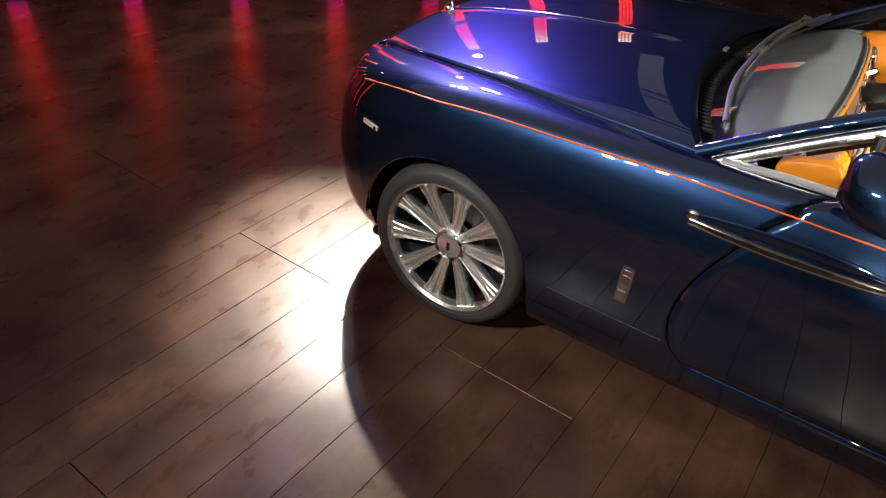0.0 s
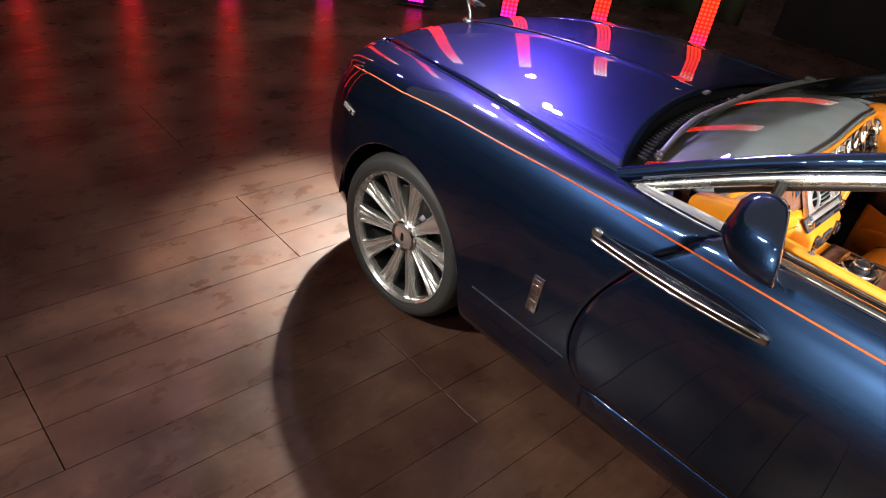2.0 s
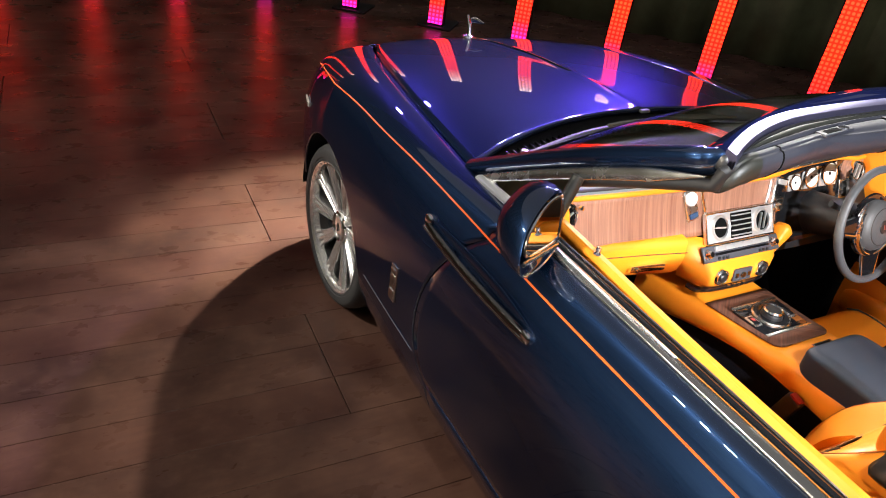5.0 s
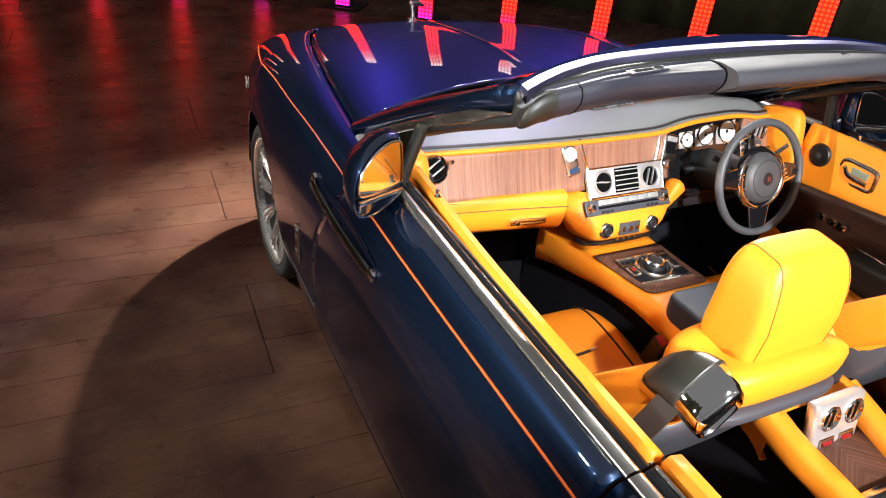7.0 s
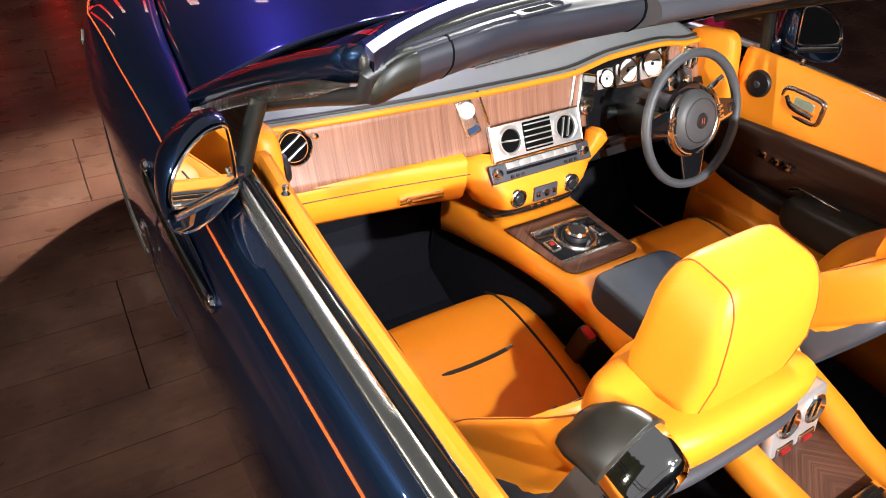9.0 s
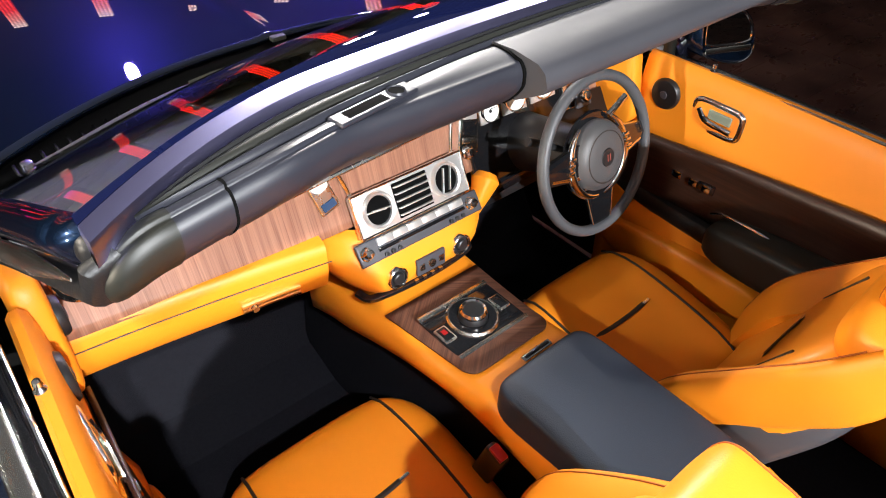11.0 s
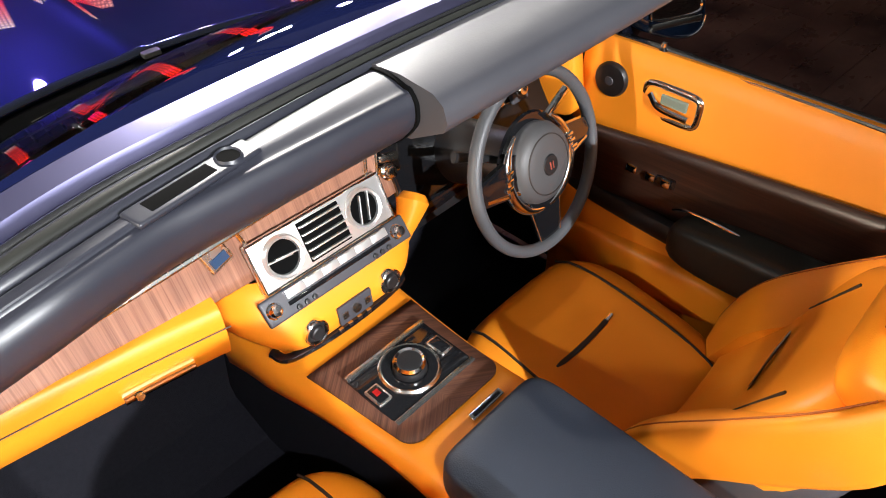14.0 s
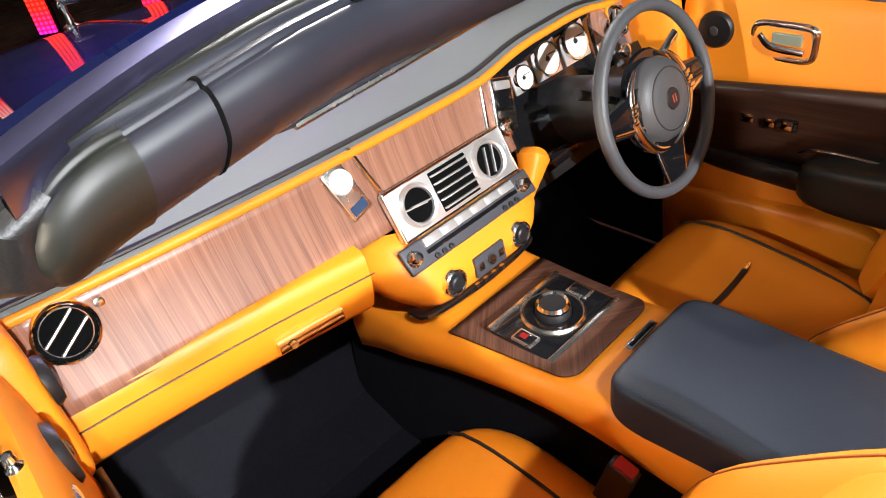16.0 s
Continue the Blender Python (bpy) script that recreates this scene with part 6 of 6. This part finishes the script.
    part("guide_cover", hood_shell(((-2.040, -0.622, 1.020, 0.030, 0.008), (-2.048, -0.620, 1.024, 0.046, 0.016), (-2.072, -0.612, 1.034, 0.062, 0.027), (-2.105, -0.604, 1.043, 0.070, 0.036), (-2.136, -0.600, 1.046, 0.073, 0.040), (-2.140, -0.600, 1.046, 0.068, 0.035))), GUIDE_HIDE, cushion, "dark olive-grey belt guide cover", 50)
    guide = part("belt_guide", hood_shell(((-2.130, -0.599, 1.042, 0.070, 0.037), (-2.150, -0.599, 1.041, 0.072, 0.039), (-2.185, -0.600, 1.034, 0.069, 0.036), (-2.197, -0.601, 1.030, 0.064, 0.031), (-2.202, -0.602, 1.028, 0.056, 0.024), (-2.198, -0.602, 1.028, 0.050, 0.018), (-2.180, -0.602, 1.028, 0.048, 0.016))), MIRROR_CHROME, cushion, "chrome belt guide", 50)
    part("guide_opening", hood_shell(((-2.196, -0.602, 1.028, 0.036, 0.005), (-2.1995, -0.602, 1.028, 0.034, 0.004))), VOID, guide)
    strap = cr([Vector((xc + side * 0.235, -2.125, 1.028)), Vector((xc + side * 0.275, -2.125, 0.985)), Vector((xc + side * 0.312, -2.115, 0.91)), Vector((xc + side * 0.322, -2.10, 0.80)), Vector((xc + side * 0.322, -2.08, 0.55))], 6)
    part("seat_belt", grid([[q + Vector((side * dx, dy, dx)) for dy, dx in ((-0.027, 0.0015), (0.027, 0.0015), (0.027, -0.0015), (-0.027, -0.0015))] for q in strap], close_v=True), BELT_WEB, cushion, "dark brown woven seat belt")
    bx = xc - side * 0.236
    part("belt_buckle", box(bx, -1.640, 0.590, 0.026, 0.050, 0.16, 0.008, 3, m=pose(0, 0, 0, 16, 0, 0)), BLACK, cushion, "black belt buckle with red release")
    part("buckle_release", box(bx, -1.663, 0.668, 0.022, 0.036, 0.010, 0.003, 2, m=pose(0, 0, 0, 16, 0, 0)), RED, cushion)
    return cushion


build_seat(-1)
build_seat(1)
for side in (-1, 1):
    rs = part("rear_seat", blob(side * 0.42, -2.72, 0.49, 0.25, 0.22, 0.10, 0.42), ORANGE, car, "orange leather rear seat")
    rb = blob(side * 0.42, -2.90, 0.74, 0.24, 0.07, 0.24, 0.42, m=pose(0, 0, 0, 18, 0, 0))
    part("rear_backrest", rb, ORANGE, rs)

# ---------------------------------------------------------------- steering wheel
W = aim((0.406, -1.362, 0.976), (0, -0.950, 0.312))
# local y points up the wheel
ring = [W @ Vector((0.183 * math.cos(2 * math.pi * k / 64), 0.183 * math.sin(2 * math.pi * k / 64), 0.0)) for k in range(64)]
steer = part("steering_wheel", sweep(ring, oval(0.0128, 0.0142, 16), up=W.to_3x3() @ Vector((0, 0, 1)), closed=True), material("wheel_leather", (0.055, 0.058, 0.064), 0.45, spread=0.08, scale=10, bump=0.35, bump_scale=420), car, "slate leather steering wheel with chrome spokes")


def on_wheel(bm):
    bmesh.ops.transform(bm, matrix=W, verts=bm.verts)
    return bm


GREYHUB = material("hub_leather", (0.052, 0.051, 0.053), 0.48, bump=0.3, bump_scale=420, spread=0.06)
part("airbag_cover", on_wheel(lathe([(0, 0.032), (0.036, 0.032), (0.062, 0.028), (0.078, 0.019), (0.085, 0.004), (0.083, -0.02)], None, 44)), GREYHUB, steer, "round grey airbag cover")
part("hub_groove", on_wheel(lathe([(0.0595, 0.0270), (0.0605, 0.0292), (0.0625, 0.0286), (0.0632, 0.0262)], None, 44)), STITCH, steer)
part("hub_back", on_wheel(lathe([(0.0, -0.012), (0.100, -0.010), (0.104, -0.016), (0.09, -0.03)], None, 40)), GLOSSBLACK, steer)
part("hub_emblem", on_wheel(lathe([(0, 0.0345), (0.020, 0.0345), (0.022, 0.032)], None, 30)), BLACK, steer)
emb = bmesh.new()
for dx in (-0.004, 0.004):
    box(dx, 0, 0.036, 0.003, 0.016, 0.002, 0.0005, bm=emb)
part("emblem_mark", on_wheel(emb), material("emblem_enamel", (0.22, 0.05, 0.035), 0.35), steer)
for a0, a1 in ((125, 265), (-85, 55)):
    half = [(0.098 * math.cos(a), 0.098 * math.sin(a), 0.004) for a in [radians(a0 + (a1 - a0) * k / 20) for k in range(21)]]
    part("hub_trim", on_wheel(sweep(half, oval(0.013, 0.010, 12), scales=[0.3 + 0.7 * math.sin(math.pi * k / 20) for k in range(21)])), CHROME, steer, "chrome crescent beside the hub")
for s in (-1, 1):
    rows = []
    for k in range(9):
        t = k / 8
        x = 0.060 + 0.112 * t
        h = 0.044 - 0.020 * t
        z = 0.006 - 0.008 * t
        rows.append([Vector((s * x, y, zz)) for y, zz in ((-h + 0.006, z - 0.008), (-h + 0.006, z + 0.004), (0.006, z + 0.009), (h + 0.006, z + 0.004), (h + 0.006, z - 0.008))])
    spk = part("spoke", on_wheel(grid(rows, close_v=True, cap=True)), GLOSSBLACK, steer, "gloss black spoke with switches")
    part("spoke_trim", on_wheel(sweep([(s * (0.070 + 0.09 * k / 6), -0.030 + 0.020 * k / 6, 0.008 - 0.006 * k / 6) for k in range(7)], oval(0.006, 0.004, 8))), CHROME, steer)
    for i in range(3):
        part("spoke_switch", on_wheel(box(s * (0.096 + 0.004 * i), 0.022 - 0.015 * i, 0.012, 0.020, 0.010, 0.007, 0.003, 2)), CHROME, steer)
rows = [[Vector((x, -0.062 - 0.108 * t, z)) for x, z in ((-0.052 + 0.020 * t, -0.006), (-0.047 + 0.020 * t, 0.008 - 0.006 * t), (0.047 - 0.020 * t, 0.008 - 0.006 * t), (0.052 - 0.020 * t, -0.006))] for t in [k / 6 for k in range(7)]]
part("lower_spoke", on_wheel(grid(rows, close_v=True, cap=True)), GLOSSBLACK, steer)
for s in (-1, 1):
    part("spoke_edge", on_wheel(sweep([(s * (0.052 - 0.020 * k / 6), -0.062 - 0.108 * k / 6, 0.002) for k in range(7)], oval(0.002, 0.002, 8))), CHROME, steer)
part("steering_column", on_wheel(lathe([(0.060, -0.01), (0.062, -0.10), (0.075, -0.22), (0.09, -0.30)], None, 28)), BLACK, steer, "black column shroud")
for s, mat in ((-1, BLACK), (1, SATIN)):
    part("column_stalk", on_wheel(sweep([(s * 0.05, 0.02, -0.05), (s * 0.11, 0.055, -0.05), (s * 0.175, 0.085, -0.045)], oval(0.009, 0.006, 10), scales=[0.8, 1.0, 1.25])), CHROME if s > 0 else BLACK, steer)
# pedals side: dark footrest hump
part("seat_rail", box(0.60, -1.42, 0.335, 0.03, 0.30, 0.03, 0.006), CHROME, car)

# ---------------------------------------------------------------- floor boards: sheets of three boards, laid in staggered rows
TURN_BOARDS = radians(-2.0)
BW, BL = 0.2053, 2.48
ca, sa = math.cos(TURN_BOARDS), math.sin(TURN_BOARDS)


def board_mesh(w, l):
    me = finish(box(0, 0, -0.006, l - 0.0036, w - 0.0014, 0.012, 0.0012, 1), smooth=False)
    me.materials.append(BOARD)
    return me


shared_board = board_mesh(BW, BL)
near, far = [], []
for row in range(-75, 75):
    sheet = math.floor(row / 3)
    shift = -1.05 if sheet % 2 == 0 else -2.29
    for col in range(-7, 7):
        u, v = shift + BL * (col + 0.5), 0.532 + BW * (row + 0.5)
        x, y = -1.05 + (u + 1.05) * ca - (v - 0.532) * sa, 0.532 + (u + 1.05) * sa + (v - 0.532) * ca
        if abs(x) > 13 or abs(y) > 13:
            continue
        (near if -4.6 < x < 4.0 and -2.7 < y < 5.6 else far).append((x, y))
near.sort(key=lambda q: (q[0] + 1.2) ** 2 + (q[1] - 0.8) ** 2)
far += near[300:]
for x, y in near[:300]:
    ob = part("board", shared_board, None, floor)
    ob.matrix_basis = Matrix.Translation((x, y, 0)) @ Matrix.Rotation(TURN_BOARDS, 4, "Z")
rest_bm_verts, rest_faces = [], []
hl, hw = BL / 2 - 0.0025, BW / 2 - 0.00175
for x, y in far:
    k = len(rest_bm_verts)
    for a, b, z in ((-hl, -hw, 0), (hl, -hw, 0), (hl, hw, 0), (-hl, hw, 0), (-hl, -hw, -0.012), (hl, -hw, -0.012), (hl, hw, -0.012), (-hl, hw, -0.012)):
        rest_bm_verts.append((x + a * ca - b * sa, y + a * sa + b * ca, z))
    rest_faces += [(k, k + 1, k + 2, k + 3), (k, k + 4, k + 5, k + 1), (k + 1, k + 5, k + 6, k + 2), (k + 2, k + 6, k + 7, k + 3), (k + 3, k + 7, k + 4, k)]
me = bpy.data.meshes.new("far_boards")
me.from_pydata(rest_bm_verts, [], rest_faces)
me.materials.append(BOARD)
far_ob = new("far_boards", me)
far_ob.parent = floor
tagged(far_ob, "reddish brown stained floor boards", kind="stuff")
